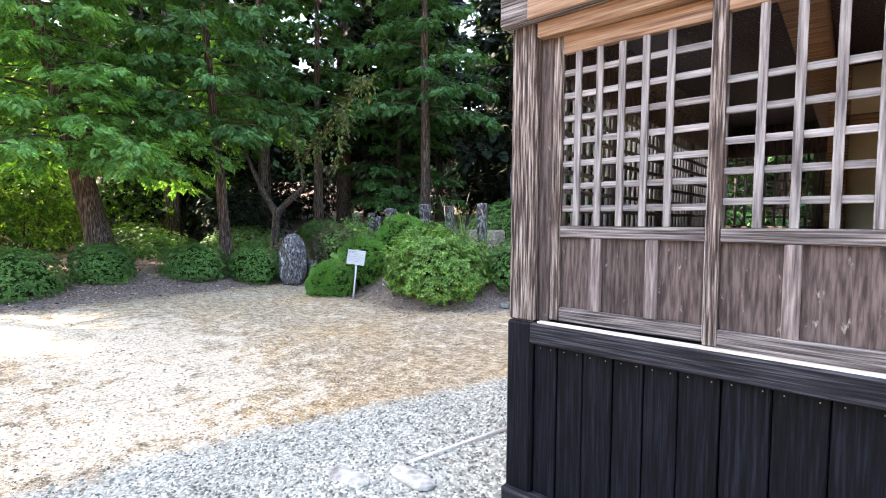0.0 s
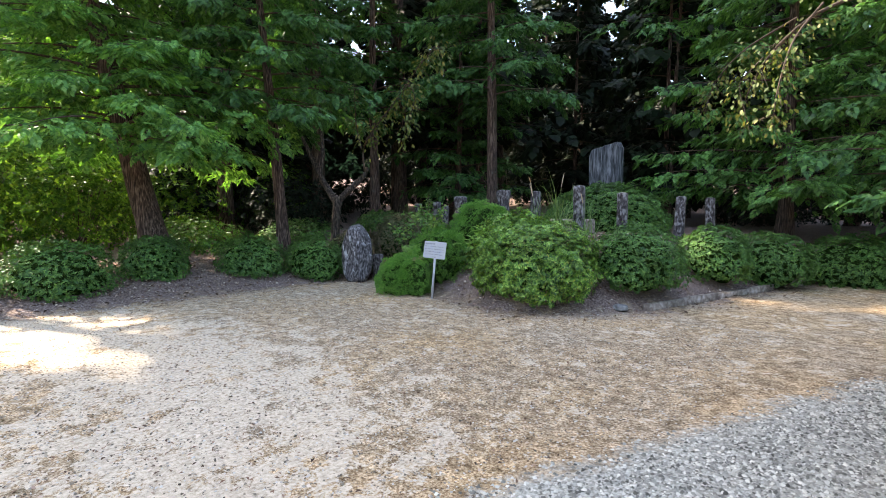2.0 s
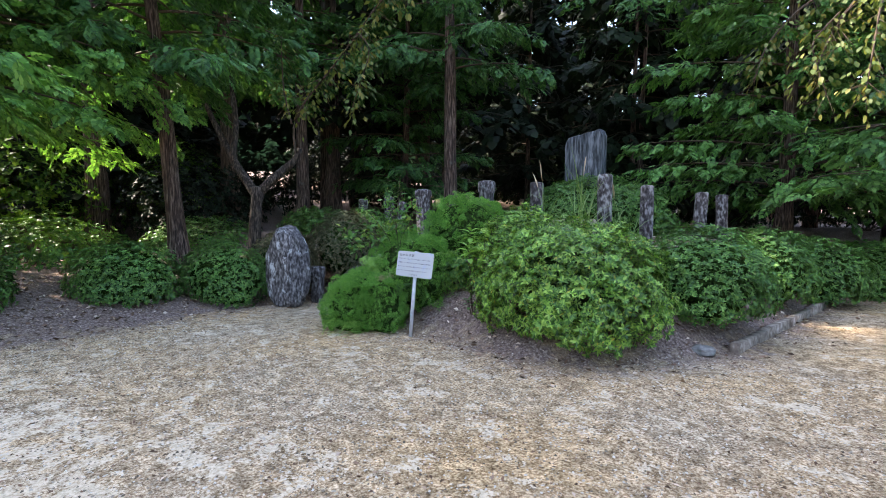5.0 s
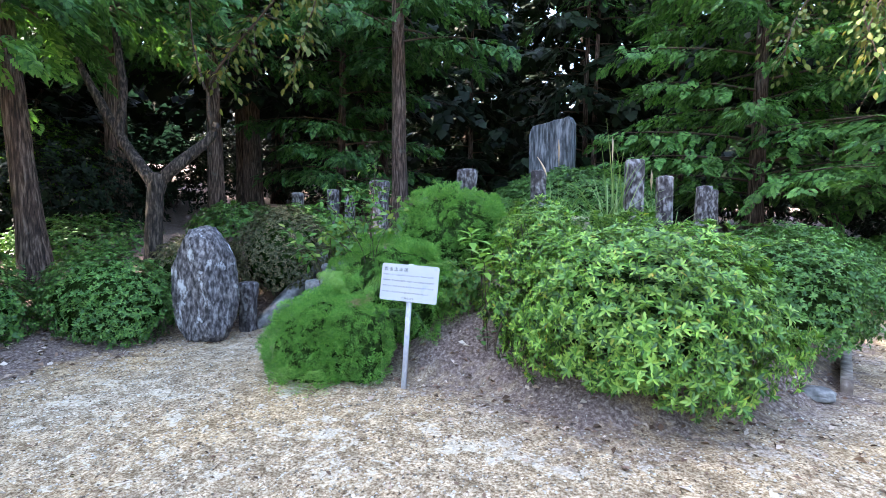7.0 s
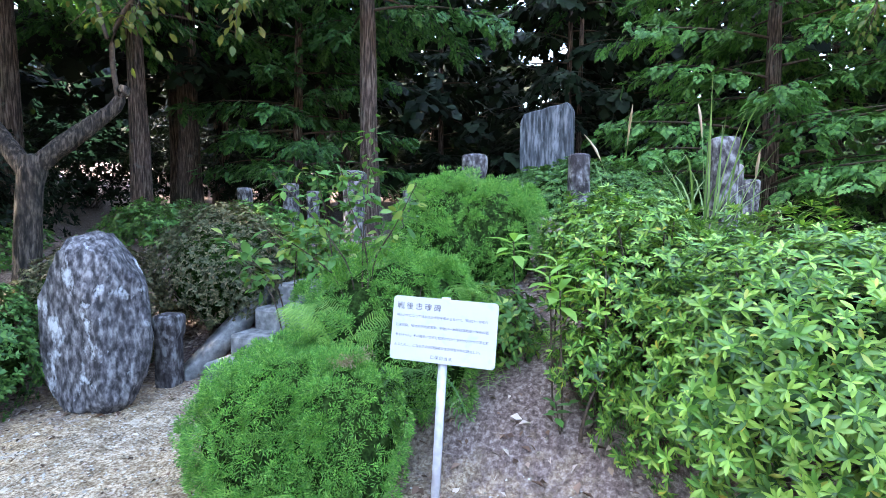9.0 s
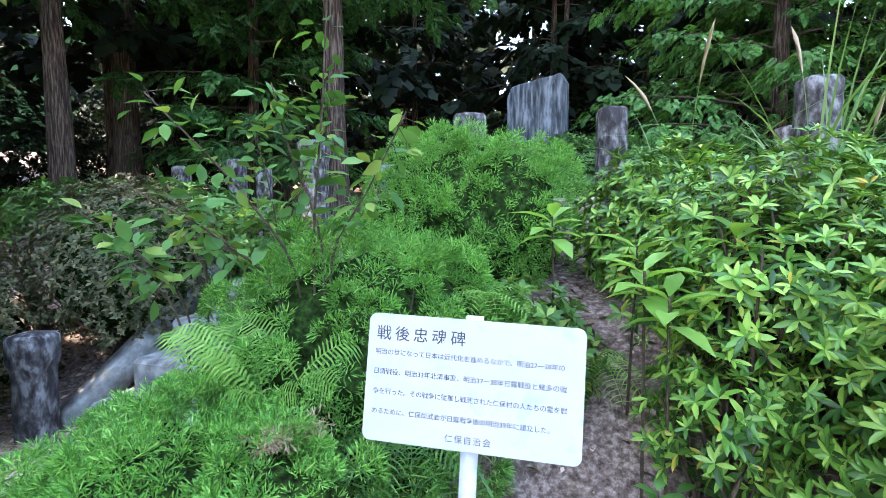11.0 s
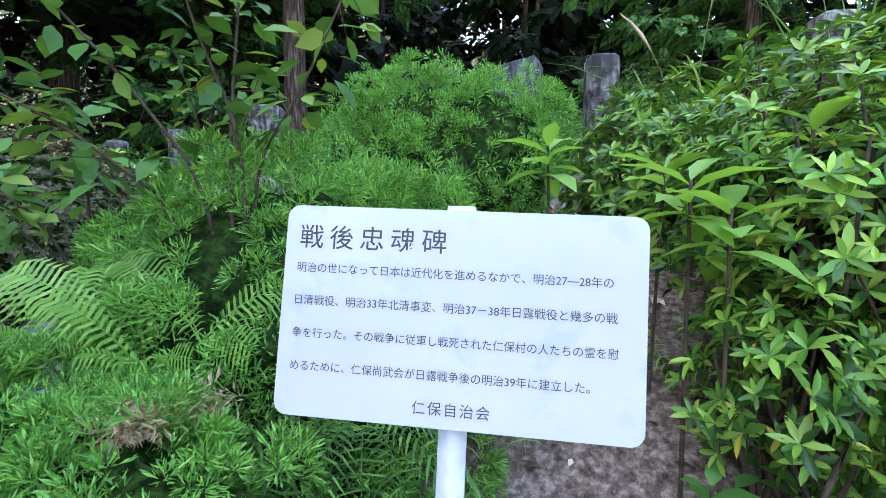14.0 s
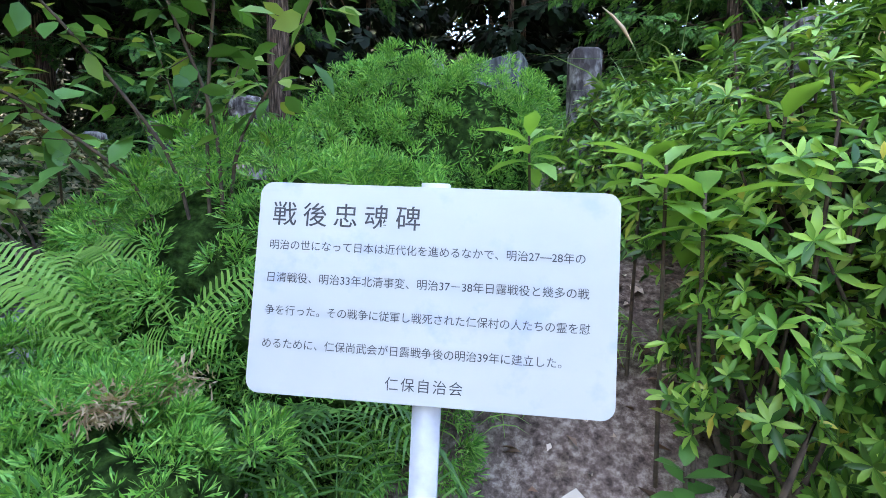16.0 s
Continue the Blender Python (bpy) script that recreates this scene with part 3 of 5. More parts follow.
    part("plaster_wall", Geo().box(wx1, wx1 + 0.12, wy0, wy1, 0.2, 2.56), M_PLASTER, hall)
    part("plaster_partition", Geo().box(-0.05, wx1 - 0.001, 4.2, 4.26, 0.5, 2.56), M_PLASTER, hall)
    part("partition_rail", Geo().box(-0.08, wx1 - 0.002, 4.15, 4.1999, 2.12, 2.24).box(-0.16, -0.0501, 4.15, 4.27, 0.5, 2.56), M_BEAM, hall)
    inner = Geo()
    for y in (3.0, 4.2, 5.4):
        inner.box(wx1 - 0.06, wx1 - 0.001, y - 0.06, y + 0.06, 0.5, 2.5)
    inner.box(wx1 - 0.05, wx1 - 0.001, 2.0, wy1, 1.62, 1.74)
    part("inner_posts", inner, M_BEAM, hall)
    beams = Geo()
    for x in (-0.2, 0.9, 2.0, 3.1):
        beams.box(x - 0.07, x + 0.07, 2.04, wy1, 2.40, 2.56)
    part("ceiling_beams", beams, M_BEAM, hall)
    ceiling = new("ceiling", Geo().box(wx0 + 0.05, wx1, 2.04, wy1 - 0.05, 2.561, 2.6).mesh("ceiling", M_BOARD))
    tagged(ceiling, "brown board ceiling above the beams", "ceiling", kind="structure")
    roof = Geo()
    cx0, cx1, cy0, cy1 = wx0 - 0.12, wx1 + 0.3, wy0 - 0.12, wy1 + 0.3
    my = (cy0 + cy1) / 2
    v = [(cx0, cy0, 2.75), (cx1, cy0, 2.75), (cx1, cy1, 2.75), (cx0, cy1, 2.75), (cx0 + 1.6, my, 4.3), (cx1 - 1.6, my, 4.3)]
    lower = [(x, y, z - 0.1) for x, y, z in v[:4]]
    roof.add(v + lower, [(0, 1, 5, 4), (2, 3, 4, 5), (6, 7, 1, 0), (7, 8, 2, 1), (8, 9, 3, 2), (9, 6, 0, 3)])
    roof.add(v, [(1, 2, 5, 5), (3, 0, 4, 4)])
    part("roof", roof, M_ROOF, hall)


build_hall()

# ---- edging, stones and kerb ----
def build_edging():
    """Thin timber edging laid in the gravel beside the hall."""
    a, b = Vector((-1.95, 2.02, 0)), Vector((-1.28, 4.95, 0))
    e = thing("gravel_edging", on(*((a + b) / 2).xy), "pale weathered timber edging strip laid in gravel", "edging")
    for i in range(3):
        p, q = a.lerp(b, i / 3 + 0.004), a.lerp(b, (i + 1) / 3 - 0.004)
        z = max(on(*p.xy).z, on(*q.xy).z)
        d = (q - p).normalized() * 0.013
        s = Vector((-d.y, d.x, 0))
        v = [p + s, p - s, q - s, q + s]
        g = Geo().add([(c.x, c.y, z + h) for h in (-0.04, 0.022) for c in v], [(3, 2, 1, 0), (4, 5, 6, 7), (0, 1, 5, 4), (1, 2, 6, 5), (2, 3, 7, 6), (3, 0, 4, 7)])
        part("strip", g, M_PALE, e)


build_edging()


def stone(name, at, size, seed, material, label, category, power=2.6, flat=0.0, group="", turn=0.0, rough=0.12, cuts=()):
    """A rounded, uneven stone whose foot is at at."""
    bm = bmesh.new()
    bmesh.ops.create_icosphere(bm, subdivisions=5, radius=1)
    o = Vector((seed * 3.7, seed, 0))
    c, s = math.cos(turn), math.sin(turn)
    for v in bm.verts:
        p = v.co.copy()
        k = (abs(p.x) ** power + abs(p.y) ** power + abs(p.z) ** power) ** (-1 / power)
        p *= k * (1 + rough * noise.noise(p * 1.3 + o) + rough * 0.4 * noise.noise(p * 4 + o))
        for way, far in cuts:
            over = p.dot(way) - far * way.length
            if over > 0:
                p -= way * (over / way.length_squared * 0.97)
        p *= 1 + rough * 0.35 * noise.noise(p * 9 + o)
        p.z = max(p.z, -1 + flat)
        x, y = p.x * size[0], p.y * size[1]
        v.co = (at[0] + c * x - s * y, at[1] + s * x + c * y, at[2] + (p.z + 0.93) * size[2])
    me = bpy.data.meshes.new(name)
    bm.to_mesh(me)
    bm.free()
    me.materials.append(material)
    me.polygons.foreach_set("use_smooth", [True] * len(me.polygons))
    return tagged(new(name, me), label, category, group)


def build_kerb():
    a, b = Vector((-4.42, 7.42, 0)), Vector((-3.54, 11.0, 0))
    k = thing("kerb", on(*a.xy), "low earth-stained concrete kerb at the foot of the bank", "kerb", kind="structure")
    for i in range(4):
        p, q = a.lerp(b, i / 4 + 0.003), a.lerp(b, (i + 1) / 4 - 0.003)
        d = (q - p).normalized() * 0.038
        s = Vector((-d.y, d.x, 0))
        v = [p + s, p - s, q - s, q + s]
        g = Geo().add([(c.x, c.y, h) for h in (-0.1, 0.085 + 0.012 * (i % 2)) for c in v], [(3, 2, 1, 0), (4, 5, 6, 7), (0, 1, 5, 4), (1, 2, 6, 5), (2, 3, 7, 6), (3, 0, 4, 7)])
        part("kerb_stone", g, M_KERB, k)


build_kerb()
stone("kerb_end_stone", on(-4.66, 7.16, -0.03), (0.11, 0.085, 0.05), 4, M_STEP, "pale rough stone at the foot of the bank", "stone")
stone("edge_stone", on(-2.1, 1.68, -0.005), (0.15, 0.07, 0.022), 9, M_CONCRETE, "flat pale stone lying in gravel", "stone", group="flat stones by the hall")
stone("edge_stone", on(-1.82, 1.9, -0.005), (0.15, 0.07, 0.022), 10, M_CONCRETE, "flat pale stone lying in gravel", "stone", group="flat stones by the hall")

# ---- memorial stones ----
stone("standing_rock", (-10.16, 6.43, -0.03), (0.32, 0.26, 0.63), 23, M_ROCK, "tall standing rock streaked white with lichen", "rock", 2.8, 0.1, turn=0.35, rough=0.09, cuts=[(Vector(w), f) for w, f in (((-0.25, -0.97, 0.0), 0.68), ((0.9, -0.45, 0.1), 0.78), ((0.66, 0.12, 0.74), 0.96), ((-0.7, -0.27, 0.66), 1.0), ((0.3, -0.3, 0.9), 0.98), ((0.65, 0.27, -0.72), 1.08), ((-0.6, -0.4, -0.7), 1.1), ((0.3, -0.85, 0.45), 0.86))])


def granite_post(at, top, radius, cap=False, lean=0.0):
    """A square-sectioned old granite post with worn corners, sunk in the bank."""
    z0 = float(height(at[0], at[1])) - 0.1
    bm = bmesh.new()
    n, rings = 20, 12
    prof = [(z0 + (top - z0) * i / (rings - 1), 1.0) for i in range(rings)]
    prof += [(top + radius * 0.18, 0.86), (top + radius * 0.27, 0.5)]
    if cap:
        prof = [(z, r * (0.84 if z < top - 0.16 else 1.0)) for z, r in prof]
    last = None
    for z, r in prof:
        ring = []
        for i in range(n):
            a = 2 * math.pi * i / n + 0.24
            e = (abs(math.cos(a - 0.24)) ** 5 + abs(math.sin(a - 0.24)) ** 5) ** -0.2
            k = radius * r * e * (1 + 0.05 * noise.noise(Vector((at[0] * 5 + math.cos(a), math.sin(a), z * 4))))
            ring.append(bm.verts.new((at[0] + k * math.cos(a) + lean * (z - z0), at[1] + k * math.sin(a), z)))
        if last:
            for i in range(n):
                bm.faces.new((last[i], last[(i + 1) % n], ring[(i + 1) % n], ring[i]))
        last = ring
    bm.faces.new(last)
    me = bpy.data.meshes.new("granite_post")
    bm.to_mesh(me)
    bm.free()
    me.materials.append(M_POST)
    me.polygons.foreach_set("use_smooth", [True] * len(me.polygons))
    label = "wide-capped granite gate post on the bank" if cap else "weathered grey granite fence post on the bank"
    return tagged(new("granite_post", me), label, "stone post", "granite posts round the monument")


for x, y, top, r, cap, lean in (
    (-6.03, 8.40, 1.89, 0.095, 0, 0.0), (-5.76, 9.57, 1.79, 0.095, 0, 0.0), (-5.29, 11.22, 1.74, 0.10, 0, 0.05), (-5.05, 12.58, 1.74, 0.10, 0, -0.03),
    (-7.11, 8.62, 1.84, 0.09, 0, 0.0), (-8.16, 8.93, 1.91, 0.13, 1, 0.0), (-9.80, 9.30, 1.83, 0.14, 1, 0.0), (-10.56, 9.52, 1.63, 0.07, 0, 0.02),
    (-10.96, 9.61, 1.74, 0.09, 0, 0.0), (-11.99, 9.87, 1.72, 0.09, 0, 0.0), (-9.05, 9.3, 1.6, 0.08, 0, 0.0)):
    granite_post((x, y), top, r, cap, lean)
granite_post((-10.1, 6.93), 0.53, 0.1, 1, 0.03)


def build_monument():
    m = thing("memorial_slab", (-8.12, 13.6, 1.1), "upright blue-grey stone memorial slab behind a clipped bush", "monument")
    bm = bmesh.new()
    half, t = 0.50, 0.13
    n = 24
    out = []
    for i in range(n + 1):
        u = -1 + 2 * i / n
        top = 3.34 + 0.07 * u - 0.16 * max(0, abs(u) - 0.86) / 0.14 + 0.006 * math.sin(9 * u)
        out.append((half * u * 1.0, top))
    turn = math.radians(-12)
    c, s = math.cos(turn), math.sin(turn)
    rows = []
    for y in (-t, -t * 0.85, t * 0.85, t):
        inset = 0.02 if abs(y) == t else 0.0
        for sign in (1,):
            rows.append([[bm.verts.new((-8.12 + c * x * (1 - inset) - s * y, 13.6 + s * x * (1 - inset) + c * y, z)) for z in (1.2, 1.9, 2.5, top - inset)] for x, top in out])
    for a, b in zip(rows, rows[1:]):
        for i in range(n):
            bm.faces.new((a[i][3], a[i + 1][3], b[i + 1][3], b[i][3]))
        for k in range(3):
            bm.faces.new((a[0][k], a[0][k + 1], b[0][k + 1], b[0][k]))
            bm.faces.new((a[n][k + 1], a[n][k], b[n][k], b[n][k + 1]))
    for r in (rows[0], rows[-1]):
        for i in range(n):
            for k in range(3):
                bm.faces.new((r[i][k], r[i + 1][k], r[i + 1][k + 1], r[i][k + 1]))
    bmesh.ops.recalc_face_normals(bm, faces=bm.faces[:])
    me = bpy.data.meshes.new("slab")
    bm.to_mesh(me)
    bm.free()
    me.materials.append(M_SLAB)
    hang(new("slab", me), m)
    block("pedestal", (-8.9, 13.2, 0.9), (-7.35, 14.0, 1.45), M_POST, m, 0.03)
    block("pedestal", (-8.7, 13.35, 1.4495), (-7.55, 13.9, 1.75), M_POST, m, 0.03)


build_monument()


def build_steps():
    """Worn stone steps up the bank, with a slanting side stone."""
    st = thing("stone_steps", (-9.4, 7.3, 0.1), "worn stone steps up the bank with a slanting side stone", "steps")
    for i in range(4):
        z, y = 0.15 + 0.185 * i, 7.02 + 0.24 * i
        block("step", (-9.86 + 0.05 * i, y, z - 0.22), (-9.0 + 0.03 * i, y + 0.42, z), M_STEP, st, 0.025)
    g = Geo()
    p, q = np.array((-10.14, 7.05, 0.06)), np.array((-9.84, 7.95, 0.86))
    side, up = np.array((0.12, -0.02, 0)), np.array((0, 0, 0.2))
    v = [p, p + side, q + side, q, p - up, p + side - up, q + side - up, q - up]
    g.add(v, [(0, 1, 2, 3), (7, 6, 5, 4), (0, 4, 5, 1), (1, 5, 6, 2), (2, 6, 7, 3), (3, 7, 4, 0)])
    part("side_stone", g, M_STEP, st)
    up_steps = thing("upper_stone_steps", (-7.3, 10.0, 1.0), "grey stone steps leading to the memorial slab", "steps")
    block("step", (-7.75, 9.6, 0.7), (-6.75, 10.1, 1.1), M_KERB, up_steps, 0.03)
    block("step", (-7.70, 10.0, 0.8), (-6.80, 10.5, 1.3), M_KERB, up_steps, 0.03)


build_steps()

# ---- the notice board ----
def build_notice():
    tl, tr = Vector((-7.730, 6.167, 0.954)), Vector((-7.240, 6.213, 0.934))
    u = (tr - tl).normalized()
    n = u.cross(Vector((0, 0, 1))).normalized()
    n = (n + Vector((0, 0, 0.16))).normalized()
    n = (n - u * n.dot(u)).normalized()
    w = n.cross(u).normalized()
    wide, tall = 0.488, 0.289
    s = thing("notice_board", (-7.51, 6.1, 0.0), "white notice board with black writing on a slim pale pole", "sign")
    centre = (tl + tr) / 2 - w * tall / 2

    def place(ob):
        ob.matrix_world = Matrix.Translation(centre) @ Matrix((u, w, n)).transposed().to_4x4()
        m = ob.matrix_world.copy()
        ob.parent = s
        ob.matrix_parent_inverse = Matrix.Translation(-s.location)
        ob.matrix_basis = m
        return ob

    bm = bmesh.new()
    r, pts = 0.018, []
    for cx, cy, a0 in ((1, 1, 0), (-1, 1, 90), (-1, -1, 180), (1, -1, 270)):
        for k in range(6):
            a = radians(a0 + 18 * k)
            pts.append((cx * (wide / 2 - r) + r * math.cos(a), cy * (tall / 2 - r) + r * math.sin(a)))
    face = bm.faces.new([bm.verts.new((x, y, 0.0)) for x, y in pts])
    ext = bmesh.ops.extrude_face_region(bm, geom=[face])
    for v in ext["geom"]:
        if isinstance(v, bmesh.types.BMVert):
            v.co.z -= 0.004
    bmesh.ops.recalc_face_normals(bm, faces=bm.faces[:])
    me = bpy.data.meshes.new("board")
    bm.to_mesh(me)
    bm.free()
    me.materials.append(M_SIGN)
    board = place(new("board", me))
    lines = [
        ("戦後忠魂碑", 0.042, 0.465, 0.15, 0.75, 0.012), ("明治の世になって日本は近代化を進めるなかで、明治27―28年の", 0.04, 0.912, 0.30, 0.0, 0),
        ("日清戦役、明治33年北清事変、明治37－38年日露戦役と幾多の戦", 0.04, 0.925, 0.455, 0.0, 0), ("争を行った。その戦争に従軍し戦死された仁保村の人たちの霊を慰", 0.04, 0.93, 0.61, 0.0, 0),
        ("めるために、仁保尚武会が日露戦争後の明治39年に建立した。", 0.04, 0.86, 0.765, 0.0, 0), ("仁保自治会", 0.395, 0.605, 0.912, 0.35, 0.0)]
    for text, u0, u1, v0, gap, fat in lines:
        cu = bpy.data.curves.new("writing", "FONT")
        cu.body, cu.space_character, cu.offset = text, 1 + gap * 0.6, fat * 0.3
        tmp = bpy.data.objects.new("writing", cu)
        scene.collection.objects.link(tmp)
        me = bpy.data.meshes.new_from_object(tmp.evaluated_get(bpy.context.evaluated_depsgraph_get()))
        bpy.data.objects.remove(tmp)
        co = np.zeros(len(me.vertices) * 3, np.float32)
        me.vertices.foreach_get("co", co)
        co = co.reshape(-1, 3)
        x0, x1, y0, y1 = co[:, 0].min(), co[:, 0].max(), co[:, 1].min(), co[:, 1].max()
        k = (u1 - u0) * wide / (x1 - x0)
        co[:, 0] = (co[:, 0] - x0) * k + (u0 - 0.5) * wide
        co[:, 1] = (co[:, 1] - (y0 + y1) / 2) * k + (0.5 - v0) * tall
        co[:, 2] = 0.0006
        me.vertices.foreach_set("co", co.ravel())
        me.materials.clear()
        me.materials.append(M_INK)
        ob = new("writing", me)
        ob.parent = board
    # the pole, behind the board
    base = Vector((-7.515, 6.11, -0.1))
    top = centre + w * (tall / 2 + 0.008) - n * 0.016
    way = (top - base).normalized()
    side = u * 0.019
    deep = way.cross(side).normalized() * 0.010
    v = [p + a * side + b * deep for p in (base, top) for a, b in ((-1, -1), (1, -1), (1, 1), (-1, 1))]
    pole = part("pole", Geo().add([tuple(c) for c in v], [(3, 2, 1, 0), (4, 5, 6, 7), (0, 1, 5, 4), (1, 2, 6, 5), (2, 3, 7, 6), (3, 0, 4, 7)]), M_POLE, s)


build_notice()

# ---- shrubs ----
AZALEA = [whorl(leaf_fine(0.062, 0.0205, 0.22, 0.22, False), 8, 0.42, k) for k in (1, 2, 3)]
HEDGE = [whorl(leaf_plain(0.045, 0.02), 5, 0.4, k) for k in (1, 2, 3)]
PLUME = [plume(k) for k in (3, 4, 5)]


def dome(n, centre, size, low=-0.25, inner=0.72, seed=0.0, lumps=0.16):
    """Points in the outer shell of an uneven dome, with the way outward at each."""
    d = rng.normal(size=(n * 2, 3))
    d /= np.linalg.norm(d, axis=1)[:, None]
    d = d[d[:, 2] > low][:n]
    k = np.array([1 + lumps * noise.noise(Vector(p) * 2.1 + Vector((seed, 0, 0))) + lumps * 0.7 * noise.noise(Vector(p) * 6 + Vector((0, seed, 0))) for p in d])
    r = k * (inner + (1 - inner) * rng.random(len(d)) ** 0.55)
    p = d * r[:, None] * np.asarray(size) + np.asarray(centre)
    out = d / np.asarray(size)
    return p, out / np.linalg.norm(out, axis=1)[:, None]


def shrub(name, at, size, rise, count, templates, scale, material, label, category="shrub", group="", loose=0.45, seed=1.0, stems=26, inner=0.7, lumps=0.16, tuft=0, core=0.0, low=-0.62):
    """A shrub rooted at at: stems from the root and a shell of leaves; rise lifts the dome's centre above the root."""
    root = on(*at)
    s = thing(name, root, label, category, group)
    centre = np.array(root) + (0, 0, rise)
    g = Geo()
    for tv, tf in templates:
        p, out = dome(count // len(templates), centre, size, low, inner, seed, lumps)
        if tuft:
            # tufts crowd together into rounded knobs with dark clefts between
            k = max(4, len(p) // tuft)
            off = rng.normal(size=p.shape)
            off /= np.linalg.norm(off, axis=1)[:, None]
            which = np.where(rng.random(len(p)) < 0.72, rng.integers(0, k, len(p)), np.arange(len(p)))
            off *= np.sign((off * out[which]).sum(1))[:, None]
            p, out = p[which] + off * 0.85 * scale, out[which] * 0.6 + off
        keep = p[:, 2] > height(p[:, 0], p[:, 1]) + 0.03
        p, out = p[keep], out[keep]
        up = out + rng.normal(size=out.shape) * loose * 0.6 + (0, 0, loose)
        g.scatter(tv, tf, p, axes(up, rng.uniform(0, 6.28, len(p))), scale * rng.uniform(0.7, 1.25, len(p)))
    part("leaves", g, material, s, kind="stuff")
    w = Geo()
    tips, _ = dome(stems, centre, np.asarray(size) * 0.9, -0.2, 0.8, seed)
    for q in tips:
        a = np.array(root) + (rng.normal() * 0.08, rng.normal() * 0.08, -0.05)
        m = (a + q) / 2 + rng.normal(size=3) * 0.06 + (0, 0, -0.05)
        ts = np.linspace(0, 1, 6)[:, None]
        pts = (1 - ts) ** 2 * a + 2 * ts * (1 - ts) * m + ts ** 2 * q
        w.tube(pts, np.linspace(0.011, 0.003, 6), 4)
    part("stemwork", w, M_TWIG, s, kind="stuff")
    # added dark shell inside the leaves, standing in for the shaded interior
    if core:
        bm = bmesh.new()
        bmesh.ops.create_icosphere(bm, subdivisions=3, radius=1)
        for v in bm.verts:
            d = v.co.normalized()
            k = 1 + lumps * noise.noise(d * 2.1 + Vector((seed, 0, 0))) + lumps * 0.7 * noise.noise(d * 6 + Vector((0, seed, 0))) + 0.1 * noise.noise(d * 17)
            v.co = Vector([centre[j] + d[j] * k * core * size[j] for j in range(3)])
        me = bpy.data.meshes.new("inner_shade")
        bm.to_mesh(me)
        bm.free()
        me.materials.append(M_SHADE)
        hang(new("inner_shade", me), s)
    return s


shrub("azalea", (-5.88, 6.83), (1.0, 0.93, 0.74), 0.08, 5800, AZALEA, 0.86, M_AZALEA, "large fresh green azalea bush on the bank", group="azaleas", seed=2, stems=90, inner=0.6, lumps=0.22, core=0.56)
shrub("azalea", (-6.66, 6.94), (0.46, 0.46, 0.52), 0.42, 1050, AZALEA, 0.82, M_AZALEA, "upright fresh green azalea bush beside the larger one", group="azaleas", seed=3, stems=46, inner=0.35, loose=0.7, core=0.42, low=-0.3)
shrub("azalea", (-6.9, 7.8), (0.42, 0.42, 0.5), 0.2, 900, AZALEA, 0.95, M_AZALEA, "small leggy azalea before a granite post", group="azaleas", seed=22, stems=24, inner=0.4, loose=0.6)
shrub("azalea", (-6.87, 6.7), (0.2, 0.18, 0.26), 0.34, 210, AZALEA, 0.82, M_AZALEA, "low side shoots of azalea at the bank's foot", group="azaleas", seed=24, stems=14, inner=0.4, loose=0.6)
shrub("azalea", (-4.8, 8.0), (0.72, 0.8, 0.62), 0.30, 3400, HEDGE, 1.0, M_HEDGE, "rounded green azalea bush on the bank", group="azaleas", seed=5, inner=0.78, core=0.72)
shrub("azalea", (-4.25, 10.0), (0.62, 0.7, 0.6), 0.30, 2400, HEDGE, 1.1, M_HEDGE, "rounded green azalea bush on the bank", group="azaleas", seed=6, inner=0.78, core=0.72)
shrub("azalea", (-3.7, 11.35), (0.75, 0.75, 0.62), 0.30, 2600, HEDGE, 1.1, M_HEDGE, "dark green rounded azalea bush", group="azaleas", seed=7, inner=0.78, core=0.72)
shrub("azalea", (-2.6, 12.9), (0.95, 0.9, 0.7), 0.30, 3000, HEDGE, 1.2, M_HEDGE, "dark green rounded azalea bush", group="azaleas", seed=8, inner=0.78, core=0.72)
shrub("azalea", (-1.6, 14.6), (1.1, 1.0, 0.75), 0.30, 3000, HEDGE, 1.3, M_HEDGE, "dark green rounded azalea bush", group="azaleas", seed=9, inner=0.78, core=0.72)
shrub("azalea", (-10.3, 7.75), (0.66, 0.6, 0.66), 0.52, 3800, HEDGE, 0.9, M_DULL, "dull brownish azalea bush behind the rock", group="azaleas", seed=10, inner=0.78, core=0.72)
shrub("azalea", (-11.2, 6.0), (0.85, 0.6, 0.62), 0.2, 3200, HEDGE, 0.95, M_HEDGE, "pale thin-leaved azalea bush by the rock", group="azaleas", seed=11, inner=0.78, core=0.72)
shrub("azalea", (-11.1, 7.0), (0.8, 0.5, 0.62), 0.28, 2800, HEDGE, 0.9, M_DULL, "dull brownish low azalea behind the rock", group="azaleas", seed=20, inner=0.78, core=0.72)
shrub("azalea", (-11.75, 4.85), (0.72, 0.72, 0.62), 0.14, 3200, HEDGE, 1.1, M_HEDGE, "dense green rounded azalea on the bank", group="azaleas", seed=12, inner=0.78, core=0.72)
shrub("azalea", (-11.95, 3.05), (0.6, 0.6, 0.6), 0.14, 2800, HEDGE, 1.1, M_HEDGE, "dense green rounded azalea on the bank", group="azaleas", seed=13, inner=0.78, core=0.72)
shrub("azalea", (-11.6, 1.55), (0.75, 0.85, 0.65), 0.14, 3200, HEDGE, 1.1, M_HEDGE, "dense green rounded azalea on the bank", group="azaleas", seed=14, inner=0.78, core=0.72)
